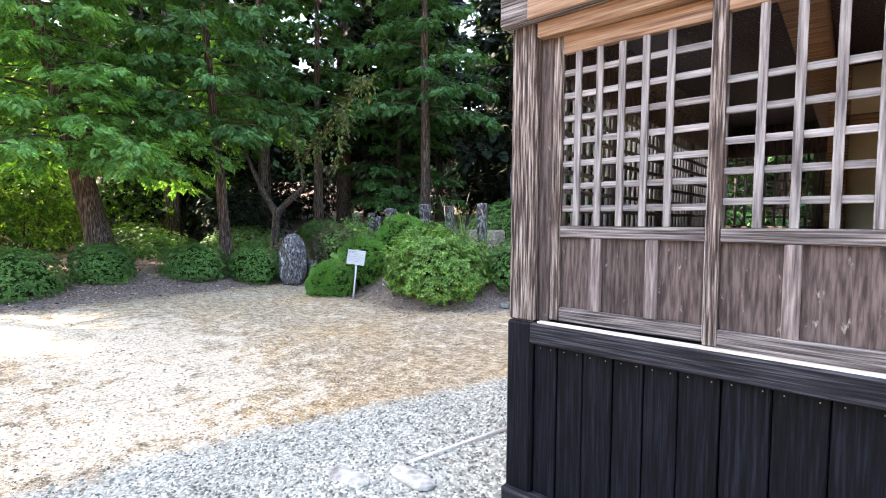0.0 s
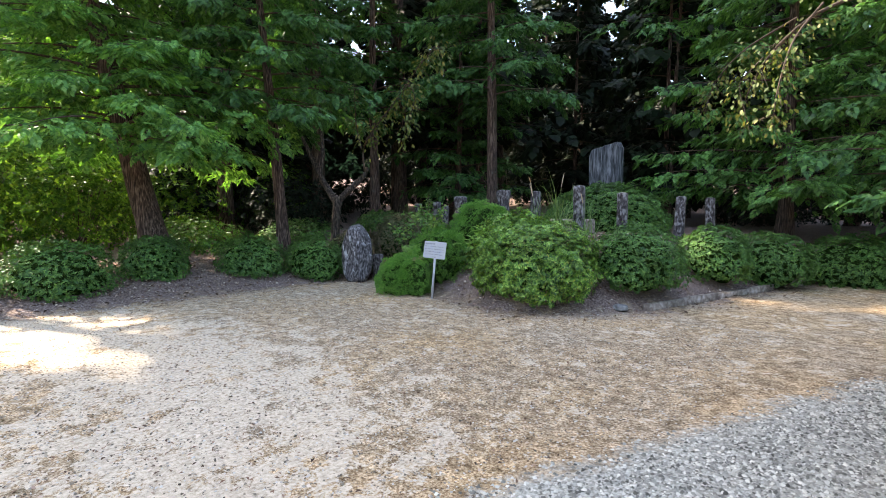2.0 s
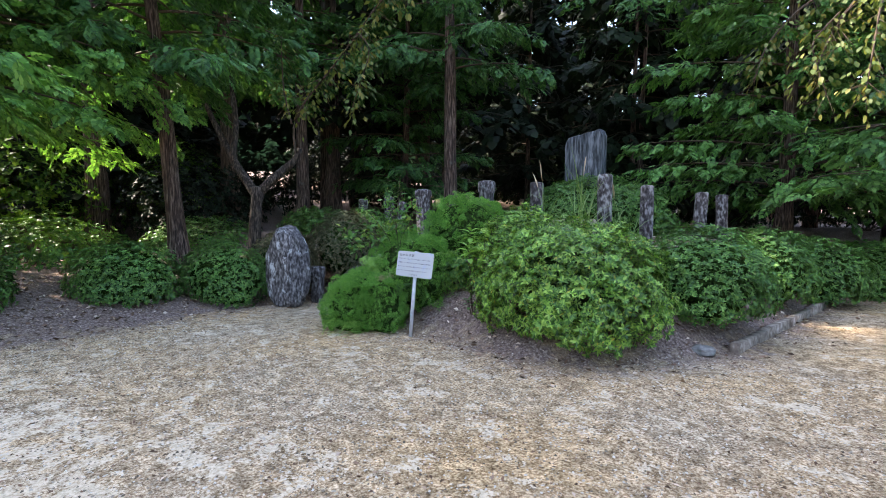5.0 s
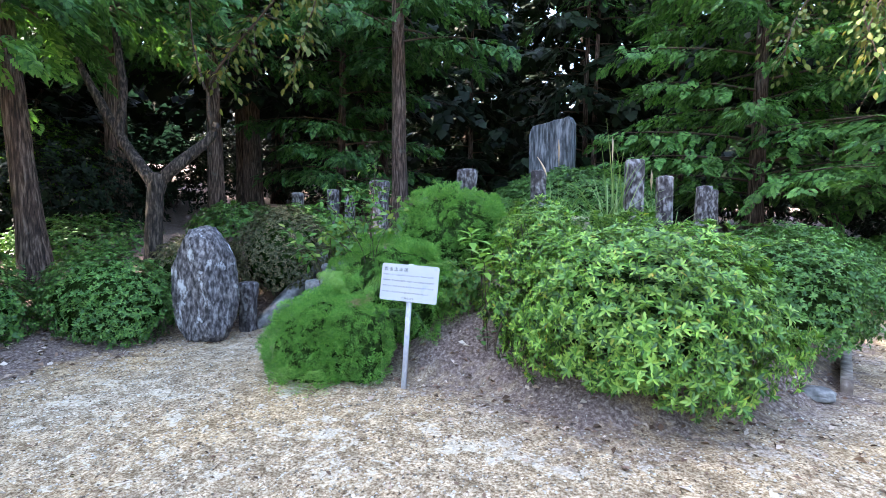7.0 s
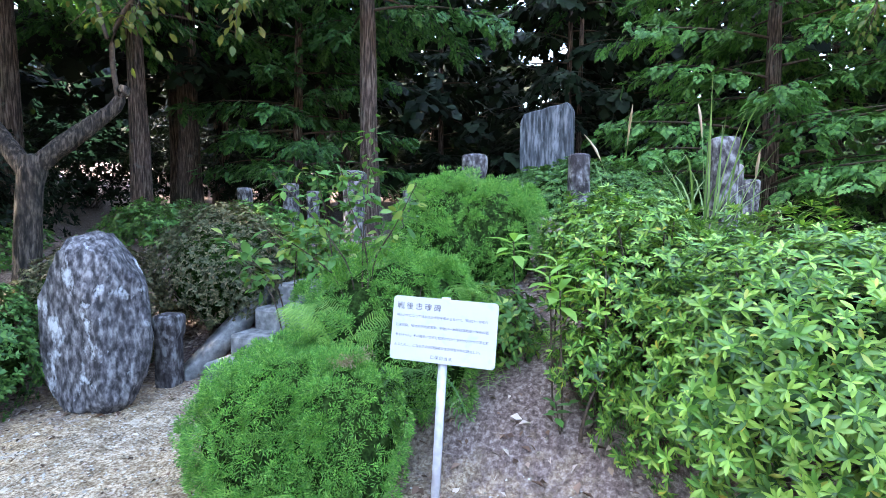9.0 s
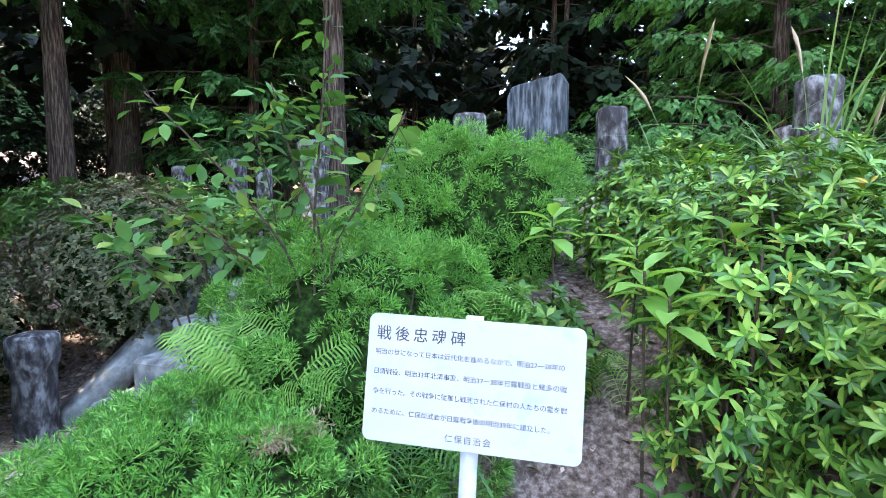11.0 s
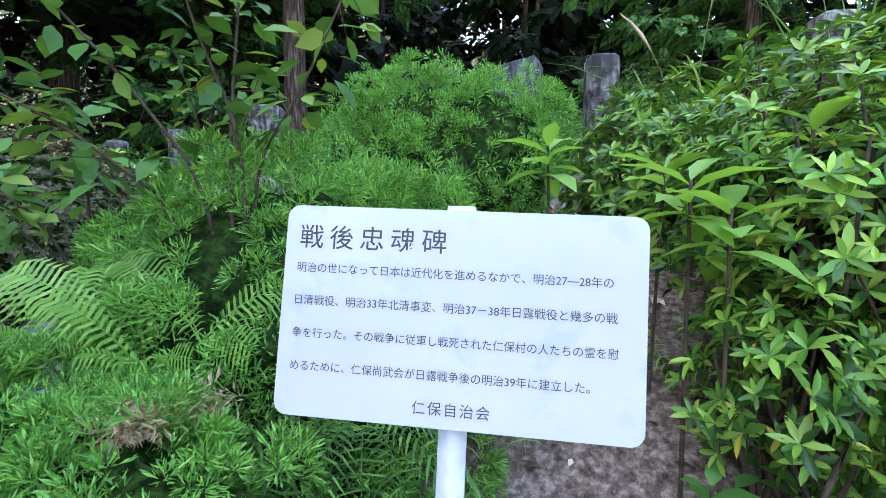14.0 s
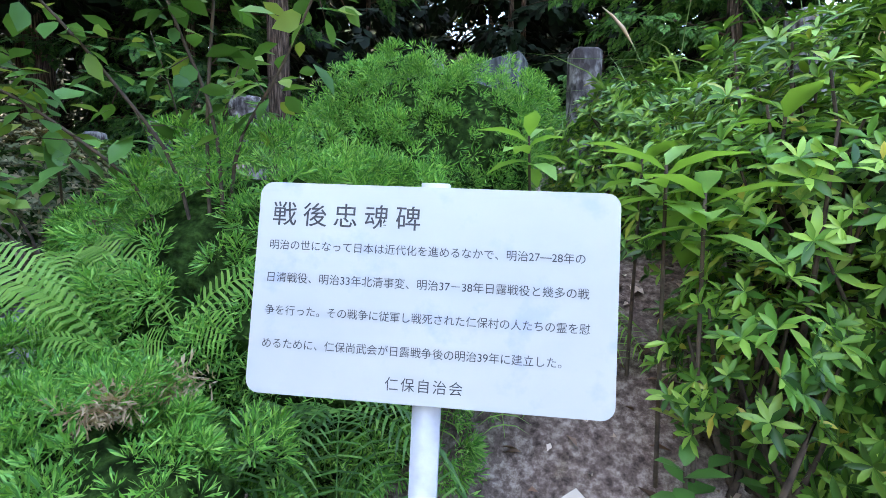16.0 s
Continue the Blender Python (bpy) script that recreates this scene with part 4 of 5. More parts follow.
shrub("azalea", (-12.1, -0.1), (0.85, 0.9, 0.75), 0.3, 2800, HEDGE, 1.2, M_HEDGE, "dense green rounded azalea on the bank", group="azaleas", seed=15, inner=0.78, core=0.72)
shrub("undergrowth_plant", (-9.75, 8.45), (0.5, 0.4, 0.45), 0.15, 700, HEDGE, 1.7, M_BROAD, "broad-leaved green undergrowth by the steps", group="undergrowth", seed=61, inner=0.4)
shrub("undergrowth_plant", (-10.9, 8.8), (0.7, 0.4, 0.45), 0.15, 900, HEDGE, 1.7, M_HEDGE, "broad-leaved green undergrowth before the posts", group="undergrowth", seed=62, inner=0.4)
shrub("undergrowth_plant", (-12.6, 9.0), (1.1, 0.6, 0.5), 0.1, 1300, HEDGE, 1.8, M_HEDGE, "low dark undergrowth at the wood's edge", group="undergrowth", seed=63, inner=0.4)
shrub("undergrowth_plant", (-14.3, 4.4), (0.9, 1.3, 0.7), 0.2, 1500, HEDGE, 1.8, M_HEDGE, "low dark undergrowth between the trunks", group="undergrowth", seed=64, inner=0.4)
shrub("undergrowth_plant", (-14.6, 7.6), (1.2, 1.3, 0.6), 0.1, 1500, HEDGE, 1.8, M_HEDGE, "low dark undergrowth between the trunks", group="undergrowth", seed=65, inner=0.4)
shrub("undergrowth_plant", (-7.45, 7.1), (0.26, 0.3, 0.3), 0.1, 330, HEDGE, 1.5, M_BROAD, "broad-leaved green undergrowth beside the juniper", group="undergrowth", seed=66, inner=0.3)
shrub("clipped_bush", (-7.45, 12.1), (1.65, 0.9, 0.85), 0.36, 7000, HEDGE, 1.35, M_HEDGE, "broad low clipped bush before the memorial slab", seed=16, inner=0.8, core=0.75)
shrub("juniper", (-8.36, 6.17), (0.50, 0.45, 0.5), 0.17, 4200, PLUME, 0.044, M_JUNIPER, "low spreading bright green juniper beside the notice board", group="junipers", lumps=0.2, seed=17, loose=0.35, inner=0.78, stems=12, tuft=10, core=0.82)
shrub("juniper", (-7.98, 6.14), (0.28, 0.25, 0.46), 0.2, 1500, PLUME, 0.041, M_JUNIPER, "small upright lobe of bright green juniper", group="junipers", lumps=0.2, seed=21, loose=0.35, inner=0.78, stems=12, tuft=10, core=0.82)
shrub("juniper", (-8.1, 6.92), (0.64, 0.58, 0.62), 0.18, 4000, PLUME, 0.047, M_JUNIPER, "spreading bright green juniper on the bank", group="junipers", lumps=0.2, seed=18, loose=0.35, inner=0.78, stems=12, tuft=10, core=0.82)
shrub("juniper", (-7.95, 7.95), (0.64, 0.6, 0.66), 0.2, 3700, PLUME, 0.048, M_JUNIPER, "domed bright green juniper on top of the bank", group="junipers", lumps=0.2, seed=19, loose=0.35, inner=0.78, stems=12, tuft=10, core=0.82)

# ---- trees ----
FROND = frond(4, 0.19, 0.5)
FROND_FAR = frond(2, 0.36, 0.5)


def trunk_line(base, top, bend, n=14):
    t = np.linspace(0, 1, n)[:, None]
    wander = np.concatenate([np.sin(t * 5 + bend), np.cos(t * 4 + bend), 0 * t], 1) * 0.08
    return (1 - t) * np.asarray(base) + t * np.asarray(top) + wander * t


def cypress(name, at, tall, radius, low, reach, boughs, template, frond_len, leaf_mat, label, lean=(0, 0), seed=1, twigs=8, per_twig=5, root=None, fill=1.25, category="tree", group="", droop=0.3):
    """A conifer: tapered trunk, drooping boughs and a crown of flat sprays."""
    r = np.random.default_rng(seed)
    base = np.array(on(*at)) - (0, 0, 0.1)
    top = base + (lean[0], lean[1], tall)
    tree = thing(name, tuple(base), label, category, group)
    line = trunk_line(base, top, seed)
    s = np.linspace(0, 1, len(line))
    g = Geo().tube(line, radius * (1 - 0.85 * s) * (1 + 0.35 * np.exp(-s * 26)), 14, 0.09)
    part("trunk", g, M_BARK, tree, smooth=True)
    limbs, pos, way = Geo(), [], []
    for i in range(boughs):
        h = low + (tall * 0.98 - low) * ((i + r.random()) / boughs) ** fill
        f = (h - low) / (tall - low)
        length = reach * (1 - 0.8 * f ** 1.2) * r.uniform(0.65, 1.1)
        a = i * 2.399 + r.uniform(-0.4, 0.4)
        d = np.array([math.cos(a), math.sin(a), 0])
        side = np.array([-d[1], d[0], 0])
        o = np.array([np.interp(h, line[:, 2] - base[2], line[:, k]) for k in (0, 1)] + [base[2] + h])
        t = np.linspace(0, 1, 8)[:, None]
        sway = r.uniform(-0.25, 0.25)
        pts = o + d * length * t + side * sway * length * t ** 2 + np.array([0, 0, 1]) * length * (0.18 * t - droop * t ** 2)
        limbs.tube(pts, np.linspace(0.009 + 0.008 * length, 0.004, 8), 4)
        for u in np.linspace(0.2, 1.0, twigs):
            c = np.array([np.interp(u, t[:, 0], pts[:, k]) for k in range(3)])
            for sg in (-1, 1):
                e = d * r.uniform(0.3, 0.9) + side * sg * r.uniform(0.5, 1.0) + np.array([0, 0, -r.uniform(0.1, 0.55)])
                e /= np.linalg.norm(e)
                ln = length * 0.3 * (1.15 - 0.7 * u) * r.uniform(0.7, 1.3) + 0.1
                for k in range(per_twig):
                    q = (k + r.random()) / per_twig
                    pos.append(c + e * ln * q + r.normal(size=3) * 0.04 - np.array([0, 0, 0.08 * r.random()]))
                    way.append(e + r.normal(size=3) * 0.4 + np.array([0, 0, -0.32]))
    part("branchwork", limbs, M_TWIG, tree, kind="stuff")
    pos, way = np.array(pos), np.array(way)
    up = np.array([0, 0, 1.0]) + r.normal(size=pos.shape) * 0.28
    crown = Geo().scatter(*template, pos, along(way, up), frond_len * r.uniform(0.6, 1.3, len(pos)))
    part("crown", crown, leaf_mat, tree, kind="stuff")
    return tree


cypress("cypress_tree", (-12.95, 3.4), 11, 0.27, 2.5, 3.5, 92, FROND, 0.23, M_CYPRESS_SUN, "big red-barked leaning cypress with low drooping boughs", (-1.8, -1.7), 31, 9, 10)
cypress("cypress_tree", (-12.45, 5.95), 11, 0.15, 3.5, 2.6, 60, FROND, 0.23, M_CYPRESS, "slim cypress with hanging green boughs", (-0.9, -0.3), 32, 8, 9)
straight_tree = cypress("cypress_tree", (-11.25, 12.3), 13, 0.19, 4.2, 2.7, 46, FROND, 0.23, M_CYPRESS, "straight tall cypress standing behind the posts", (0.05, 0), 33, 8, 9)
cypress("cypress_tree", (-13.6, 13.2), 10, 0.13, 1.2, 2.4, 46, FROND, 0.23, M_CYPRESS, "young cypress with low green boughs behind the posts", (0.1, 0.2), 37, 8, 8, droop=0.2)
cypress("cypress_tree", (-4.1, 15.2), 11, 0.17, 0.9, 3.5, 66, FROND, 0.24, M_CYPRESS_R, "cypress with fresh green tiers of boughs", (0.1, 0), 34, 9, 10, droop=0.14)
cypress("cypress_tree", (-7.9, 17.9), 13, 0.09, 6.2, 2.8, 34, FROND, 0.26, M_CYPRESS, "slim cypress with high green boughs", (0.1, 0.6), 35, 6, 6)
cypress("cypress_tree", (-1.2, 13.2), 11, 0.17, 1.6, 3.0, 46, FROND, 0.24, M_CYPRESS, "cypress with fresh green tiers of boughs", (0.1, 0), 36, 8, 7, droop=0.16)

far_tree = cypress("wood_tree", (-14.5, 15.5), 15, 0.17, 3.4, 3.2, 46, FROND_FAR, 0.75, M_SHADELEAF, "tall conifer in the wood behind, darkened for deep shade", seed=41, twigs=5, per_twig=2, group="trees of the wood")
low_tree = cypress("wood_tree", (-8.2, 18.3), 13, 0.10, 1.2, 2.6, 46, FROND_FAR, 0.6, M_SHADELEAF, "thin conifer in the wood behind, darkened for deep shade", seed=42, twigs=5, per_twig=3, group="trees of the wood")
for i, (x, y) in enumerate(((-16.8, 9.5), (-14.8, 17.2), (-15.4, 10.9))):
    copy_thing(straight_tree, Matrix.Translation(on(x, y, -0.1)) @ Matrix.Rotation(1.1 + i * 1.9, 4, "Z"))
spots = [(-33.0, -6.0), (-34.0, -1.0), (-33.0, 4.0), (-31.0, -10.0)]
for i, (x, y) in enumerate(((-23.5, 7.5), (-1.8, 19.0), (-3.4, 22.5), (1.2, 17.0), (-5.6, 22.0), (2.5, 21.5))):
    copy_thing(far_tree, Matrix.Translation(on(x, y, -0.1)) @ Matrix.Rotation(i * 1.3, 4, "Z"))
tries = np.random.default_rng(5)
while len(spots) < 41:
    x, y = tries.uniform(-38, 14), tries.uniform(-14, 42)
    d = float(bank_depth(np.array(x), np.array(y)))
    if d < 3.2 or (y < 14.5 and x > -15.0) or (x < -15.5 and -9 < y < 5) or any((x - a) ** 2 + (y - b) ** 2 < 6.5 for a, b in spots):
        continue
    spots.append((x, y))
for i, (x, y) in enumerate(spots):
    copy_thing((far_tree, low_tree)[i % 2], Matrix.Translation(on(x, y, -0.1)) @ Matrix.Rotation(i * 1.7, 4, "Z"))
# made-up tall trees at the yard's west side, added so that their high crowns shade the hall
high_tree = cypress("shade_tree", (-15.9, -4.2), 23, 0.24, 12.4, 2.4, 54, FROND_FAR, 0.8, M_SHADELEAF, "tall high-crowned conifer added at the yard's edge to cast shade", seed=43, twigs=6, per_twig=3, group="tall trees at the yard's edge", droop=0.1)
for i, (x, y, k) in enumerate(((-16.1, -1.4, 1.0), (-16.0, -7.0, 1.0), (-22.2, -0.4, 1.25), (-17.5, 6.5, 1.0), (-17.0, 9.6, 1.0), (-16.5, 13.0, 1.0), (-19.0, 16.5, 1.0))):
    copy_thing(high_tree, Matrix.Translation(on(x, y, -0.1)) @ Matrix.Rotation(i * 2.1 + 0.5, 4, "Z") @ Matrix.Scale(k, 4))


def copy_shrub(ob, x, y, k, turn):
    return copy_thing(ob, Matrix.Translation(on(x, y)) @ Matrix.Rotation(turn, 4, "Z") @ Matrix.Scale(k, 4))


bright = shrub("thicket_shrub", (-17.2, 2.6), (1.9, 1.9, 1.9), 1.0, 2000, HEDGE, 2.6, M_SUNLEAF, "sunlit yellow-green shrub in the wood", group="shrubs in the wood", seed=51, inner=0.35)
for x, y, k, a in ((-18.8, 5.4, 1.1, 1), (-16.6, -0.2, 1.2, 2), (-21, 0.5, 2.0, 3), (-20.5, 9.5, 0.9, 4), (-23.5, 4, 2.3, 5), (-20.5, -4, 2.0, 6)):
    copy_shrub(bright, x, y, k, a)
# shrubs added to darken the wood at eye level
gloom = shrub("thicket_shrub", (-20, 13), (2.2, 2.2, 1.9), 0.9, 1100, HEDGE, 4.0, M_SHADELEAF, "evergreen shrub added under the trees, darkened for deep shade", group="shrubs in the wood", seed=52, inner=0.3)
for i, (x, y, k) in enumerate(((-16.5, 8.2, 0.8), (-18, 17, 1.1), (-23, 20, 1.4), (-15, 21, 1.0), (-11, 24, 1.2), (-6.5, 26, 1.2), (-2, 22, 1.1), (2, 26, 1.4), (-27, 13, 1.5), (-20, 27, 1.5), (-13, 31, 1.6), (-5, 33, 1.7), (3, 18, 1.0), (-30, 4, 1.6), (-28, 24, 1.7), (-0.5, 17.5, 0.7), (-5.6, 19.5, 0.6))):
    copy_shrub(gloom, x, y, k, i * 1.3)

def build_backdrop():
    """An added wooded hillside that closes the place all round, far behind the trees, and cuts low sky light."""
    g, n = Geo(), 160
    v = []
    for i in range(n):
        a = radians(360 * i / n)
        rear = 0.5 + 0.5 * math.cos(a - radians(-20))
        for h in (-2, 6, 11 + 15 * rear ** 2 + 17 * math.exp(-((i * 360 / n - 182) / 52) ** 2) + 2.5 * noise.noise(Vector((i * 0.31, 0, 0))) + 1.2 * noise.noise(Vector((i * 1.7, 3, 0)))):
            r = 62 + 0.6 * h
            v.append((-6 + r * math.cos(a), 4 + r * math.sin(a), h + 1.5))
    g.add(v, [(3 * i + k, 3 * ((i + 1) % n) + k, 3 * ((i + 1) % n) + 1 + k, 3 * i + 1 + k) for i in range(n) for k in range(2)])
    return tagged(new("backdrop", g.mesh("backdrop", M_BACKDROP, True)), "dark wooded hillside added far behind the trees against low sky light", "hillside", kind="structure")


build_backdrop()

# ---- broadleaf branches ----
LEAF_L = leaf_fine(1.0, 0.56, 0.1, 0.2)
LEAF_W = leaf_fine(1.0, 0.42, 0.15, 0.35)


def spline(points, n=14):
    p = np.asarray(points, float)
    t = np.linspace(0, len(p) - 1, n)
    q = np.stack([np.interp(t, np.arange(len(p)), p[:, k]) for k in range(3)], 1)
    for _ in range(2):
        q[1:-1] = (q[:-2] + 2 * q[1:-1] + q[2:]) / 4
    return q


def leafed(wood, leaves, points, r0, r1, count, size, start=0.3, spread=0.25, hang_down=0.5, leaf=None, n=14):
    """A bent branch with side twigs and leaves on them."""
    p = spline(points, n)
    wood.tube(p, np.linspace(r0, r1, len(p)), 5)
    t = rng.uniform(start, 1.0, count)
    c = np.stack([np.interp(t, np.linspace(0, 1, len(p)), p[:, k]) for k in range(3)], 1)
    d = rng.normal(size=(count, 3))
    d /= np.linalg.norm(d, axis=1)[:, None]
    off = d * spread * rng.random((count, 1)) + np.array([0, 0, -0.3 * spread * hang_down])
    for i in range(0, count, 6):
        wood.tube([c[i], c[i] + off[i] * 0.6, c[i] + off[i]], [r1 * 0.8, r1 * 0.6, r1 * 0.4], 3)
    way = d * np.array([1, 1, 0.5]) + np.array([0, 0, -hang_down])
    leaves.scatter(*(leaf or LEAF_L), c + off, along(way, np.array([0, 0, 1.0]) + rng.normal(size=(count, 3)) * 0.35), size * rng.uniform(0.6, 1.2, count))


def build_forked_tree():
    t = thing("forked_tree", on(-11.72, 6.9), "leaning forked old tree with one limb broken off", "tree")
    z = on(-11.72, 6.9).z
    trunk = Geo().tube(spline([(-11.75, 6.88, z - 0.1), (-11.73, 6.9, 1.1), (-11.68, 6.92, 1.5), (-11.66, 6.95, 1.85)], 9), [0.19, 0.13, 0.105, 0.098, 0.095, 0.095, 0.1, 0.11, 0.1], 12, 0.1)
    part("trunk", trunk, M_GREYBARK, t, smooth=True)
    part("limb", Geo().tube(spline([(-11.68, 6.92, 1.72), (-12.0, 6.85, 2.1), (-12.25, 6.8, 2.45), (-12.7, 6.75, 3.1), (-12.85, 6.7, 3.4)], 12), np.linspace(0.085, 0.04, 12), 10, 0.1), M_GREYBARK, t, smooth=True)
    part("broken_limb", Geo().tube(spline([(-11.66, 6.95, 1.75), (-11.52, 7.1, 1.96), (-11.36, 7.32, 2.2), (-11.24, 7.46, 2.38), (-11.2, 7.5, 2.55)], 12), np.linspace(0.09, 0.045, 12), 10, 0.12), M_GREYBARK, t, smooth=True)
    part("limb", Geo().tube(spline([(-12.2, 6.8, 2.35), (-12.25, 6.95, 3.0), (-12.5, 7.0, 3.8), (-12.6, 7.0, 5.5)], 12), np.linspace(0.06, 0.03, 12), 8, 0.08), M_GREYBARK, t, smooth=True)
    wood, leaves = Geo(), Geo()
    leafed(wood, leaves, [(-11.3, 7.5, 2.4), (-11.35, 7.45, 3.0), (-11.0, 7.5, 3.4), (-10.2, 7.6, 4.0), (-9.3, 7.6, 4.7)], 0.028, 0.008, 330, 0.1, 0.35, 0.45, 0.5)
    leafed(wood, leaves, [(-11.35, 7.45, 3.0), (-11.5, 7.4, 3.6), (-11.4, 7.3, 4.4)], 0.02, 0.006, 90, 0.1, 0.2, 0.35)
    leafed(wood, leaves, [(-9.8, 7.6, 4.3), (-9.5, 7.6, 4.0), (-9.7, 7.5, 3.4), (-9.9, 7.5, 3.0)], 0.012, 0.005, 170, 0.1, 0.1, 0.3, 0.8)
    leafed(wood, leaves, [(-9.4, 7.6, 4.6), (-8.9, 7.6, 4.9), (-8.5, 7.3, 4.7)], 0.012, 0.005, 150, 0.1, 0.1, 0.4, 0.8)
    part("twigwork", wood, M_TWIG, t, kind="stuff")
    part("leaves", leaves, M_YELLOW, t, kind="stuff")


build_forked_tree()


def build_hanging_tree():
    t = thing("broadleaf_tree", on(-0.2, 12.2), "broadleaf tree reaching out a hanging branch of yellowing leaves", "tree")
    z = on(-0.2, 12.2).z
    part("trunk", Geo().tube(spline([(-0.2, 12.2, z - 0.1), (-0.3, 12.1, 2.5), (-0.6, 11.9, 5.0), (-0.5, 11.8, 7.5)], 12), np.linspace(0.17, 0.07, 12), 10, 0.08), M_GREYBARK, t, smooth=True)
    wood, leaves = Geo(), Geo()
    leafed(wood, leaves, [(-0.60, 11.90, 4.80), (-1.80, 11.20, 4.95), (-2.90, 10.40, 4.75), (-3.60, 9.95, 3.95), (-3.85, 9.80, 3.15)], 0.05, 0.008, 260, 0.088, 0.45, 0.5, 0.9)
    leafed(wood, leaves, [(-2.90, 10.40, 4.75), (-3.20, 9.90, 4.15), (-3.30, 9.50, 3.35), (-3.35, 9.50, 2.75)], 0.02, 0.006, 170, 0.088, 0.3, 0.4, 0.9)
    leafed(wood, leaves, [(-3.20, 10.20, 4.55), (-4.00, 10.30, 4.25), (-4.40, 10.20, 3.75), (-4.50, 10.10, 3.25)], 0.018, 0.006, 170, 0.088, 0.2, 0.4, 0.9)
    leafed(wood, leaves, [(-3.60, 9.95, 3.95), (-3.90, 9.70, 3.55), (-3.70, 9.60, 2.85)], 0.012, 0.005, 110, 0.088, 0.1, 0.35, 0.9)
    leafed(wood, leaves, [(-1.80, 11.20, 4.95), (-3.00, 9.50, 5.45), (-4.00, 8.20, 5.25), (-4.70, 7.20, 4.85)], 0.03, 0.006, 260, 0.088, 0.3, 0.5, 0.8)
    part("branchwork", wood, M_TWIG, t, kind="stuff")
    part("leaves", leaves, M_YELLOW, t, kind="stuff")


build_hanging_tree()

# ---- plants round the notice board ----
def sapling(at, branches, size, material, label, leaf=None, density=40, spread=0.085):
    root = on(*at)
    s = thing("sapling", root, label, "young tree", "saplings on the bank")
    wood, leaves = Geo(), Geo()
    for pts in branches:
        run = [(root.x, root.y, root.z - 0.03), *pts]
        leafed(wood, leaves, run, 0.006, 0.0022, density, size, 0.45, spread, 0.05, leaf, 18)
    part("stemwork", wood, M_TWIG, s, kind="stuff")
    part("leaves", leaves, material, s, kind="stuff")


sapling((-8.15, 6.62), [[(-8.15, 6.6, 1.1), (-8.1, 6.6, 1.5), (-8.06, 6.58, 1.85)], [(-8.2, 6.6, 1.0), (-8.35, 6.45, 1.3), (-8.52, 6.3, 1.55)], [(-8.1, 6.62, 1.05), (-7.95, 6.62, 1.25), (-7.8, 6.6, 1.5)], [(-8.25, 6.55, 0.95), (-8.45, 6.42, 1.15), (-8.65, 6.38, 1.25)], [(-8.1, 6.6, 1.1), (-8.2, 6.55, 1.4), (-8.22, 6.5, 1.6)]], 0.072, M_BROAD, "sapling with broad wavy green leaves on upright stems", None, 52)
sapling((-8.75, 6.75), [[(-8.8, 6.7, 0.85), (-8.95, 6.6, 1.05), (-9.1, 6.5, 1.2)], [(-8.7, 6.7, 0.9), (-8.6, 6.6, 1.1), (-8.55, 6.5, 1.25)], [(-8.85, 6.7, 0.8), (-9.05, 6.7, 0.95), (-9.2, 6.7, 1.1)]], 0.09, M_BROAD, "low sapling with broad green leaves beside the juniper")
sapling((-9.05, 7.75), [[(-9.1, 7.7, 1.2), (-9.1, 7.6, 1.5), (-9.15, 7.55, 1.75)], [(-9.0, 7.7, 1.15), (-8.8, 7.6, 1.4), (-8.7, 7.6, 1.65)]], 0.09, M_BROAD, "sapling with broad green leaves above the steps")


def rosette(at, stem, length, count, label, leaf=LEAF_W, material=M_FERN):
    """A stem topped by a whorl of long glossy leaves."""
    root = on(*at)
    s = thing("broadleaf_seedling", root, label, "plant", "long-leaved seedlings")
    top = Vector(stem)
    part("stem", Geo().tube(spline([tuple(root), tuple((root + top) / 2), tuple(top)], 6), np.linspace(0.006, 0.004, 6), 5), M_TWIG, s)
    for i in range(count):
        tv, tf = leaf
        a = i * 2.399 + at[0] * 7
        lift = 0.75 - 0.95 * i / count
        v = turned(tv * length * (0.75 + 0.25 * ((i * 7) % 3) / 2), a, -lift, 0, (top.x, top.y, top.z - 0.012 * i))
        part("leaf", Geo().add(v, tf), material, s)


rosette((-7.38, 7.22), (-7.39, 7.21, 1.16), 0.18, 10, "seedling with a whorl of long pointed leaves")
rosette((-7.1, 6.98), (-7.08, 6.95, 1.06), 0.18, 10, "seedling with a whorl of long pointed leaves")
rosette((-7.07, 6.73), (-7.085, 6.667, 1.008), 0.17, 9, "seedling with a whorl of long pointed leaves")
rosette((-7.01, 6.66), (-7.026, 6.603, 0.946), 0.17, 9, "seedling with a whorl of long pointed leaves")
rosette((-6.85, 6.8), (-6.84, 6.72, 1.12), 0.16, 8, "seedling with a whorl of long pointed leaves")


rosette((-6.905, 6.731), (-6.925, 6.691, 0.437), 0.095, 8, "dark broad-leaved seedling under the azalea", LEAF_L, M_HEDGE)
rosette((-7.021, 6.648), (-7.041, 6.608, 0.374), 0.09, 8, "dark broad-leaved seedling under the azalea", LEAF_L, M_HEDGE)
rosette((-6.695, 6.856), (-6.715, 6.816, 0.504), 0.1, 7, "dark broad-leaved seedling under the azalea", LEAF_L, M_HEDGE)
rosette((-6.692, 6.809), (-6.712, 6.769, 0.411), 0.08, 7, "dark broad-leaved seedling under the azalea", LEAF_L, M_HEDGE)
rosette((-6.843, 6.688), (-6.863, 6.648, 0.36), 0.09, 8, "dark broad-leaved seedling under the azalea", LEAF_L, M_HEDGE)


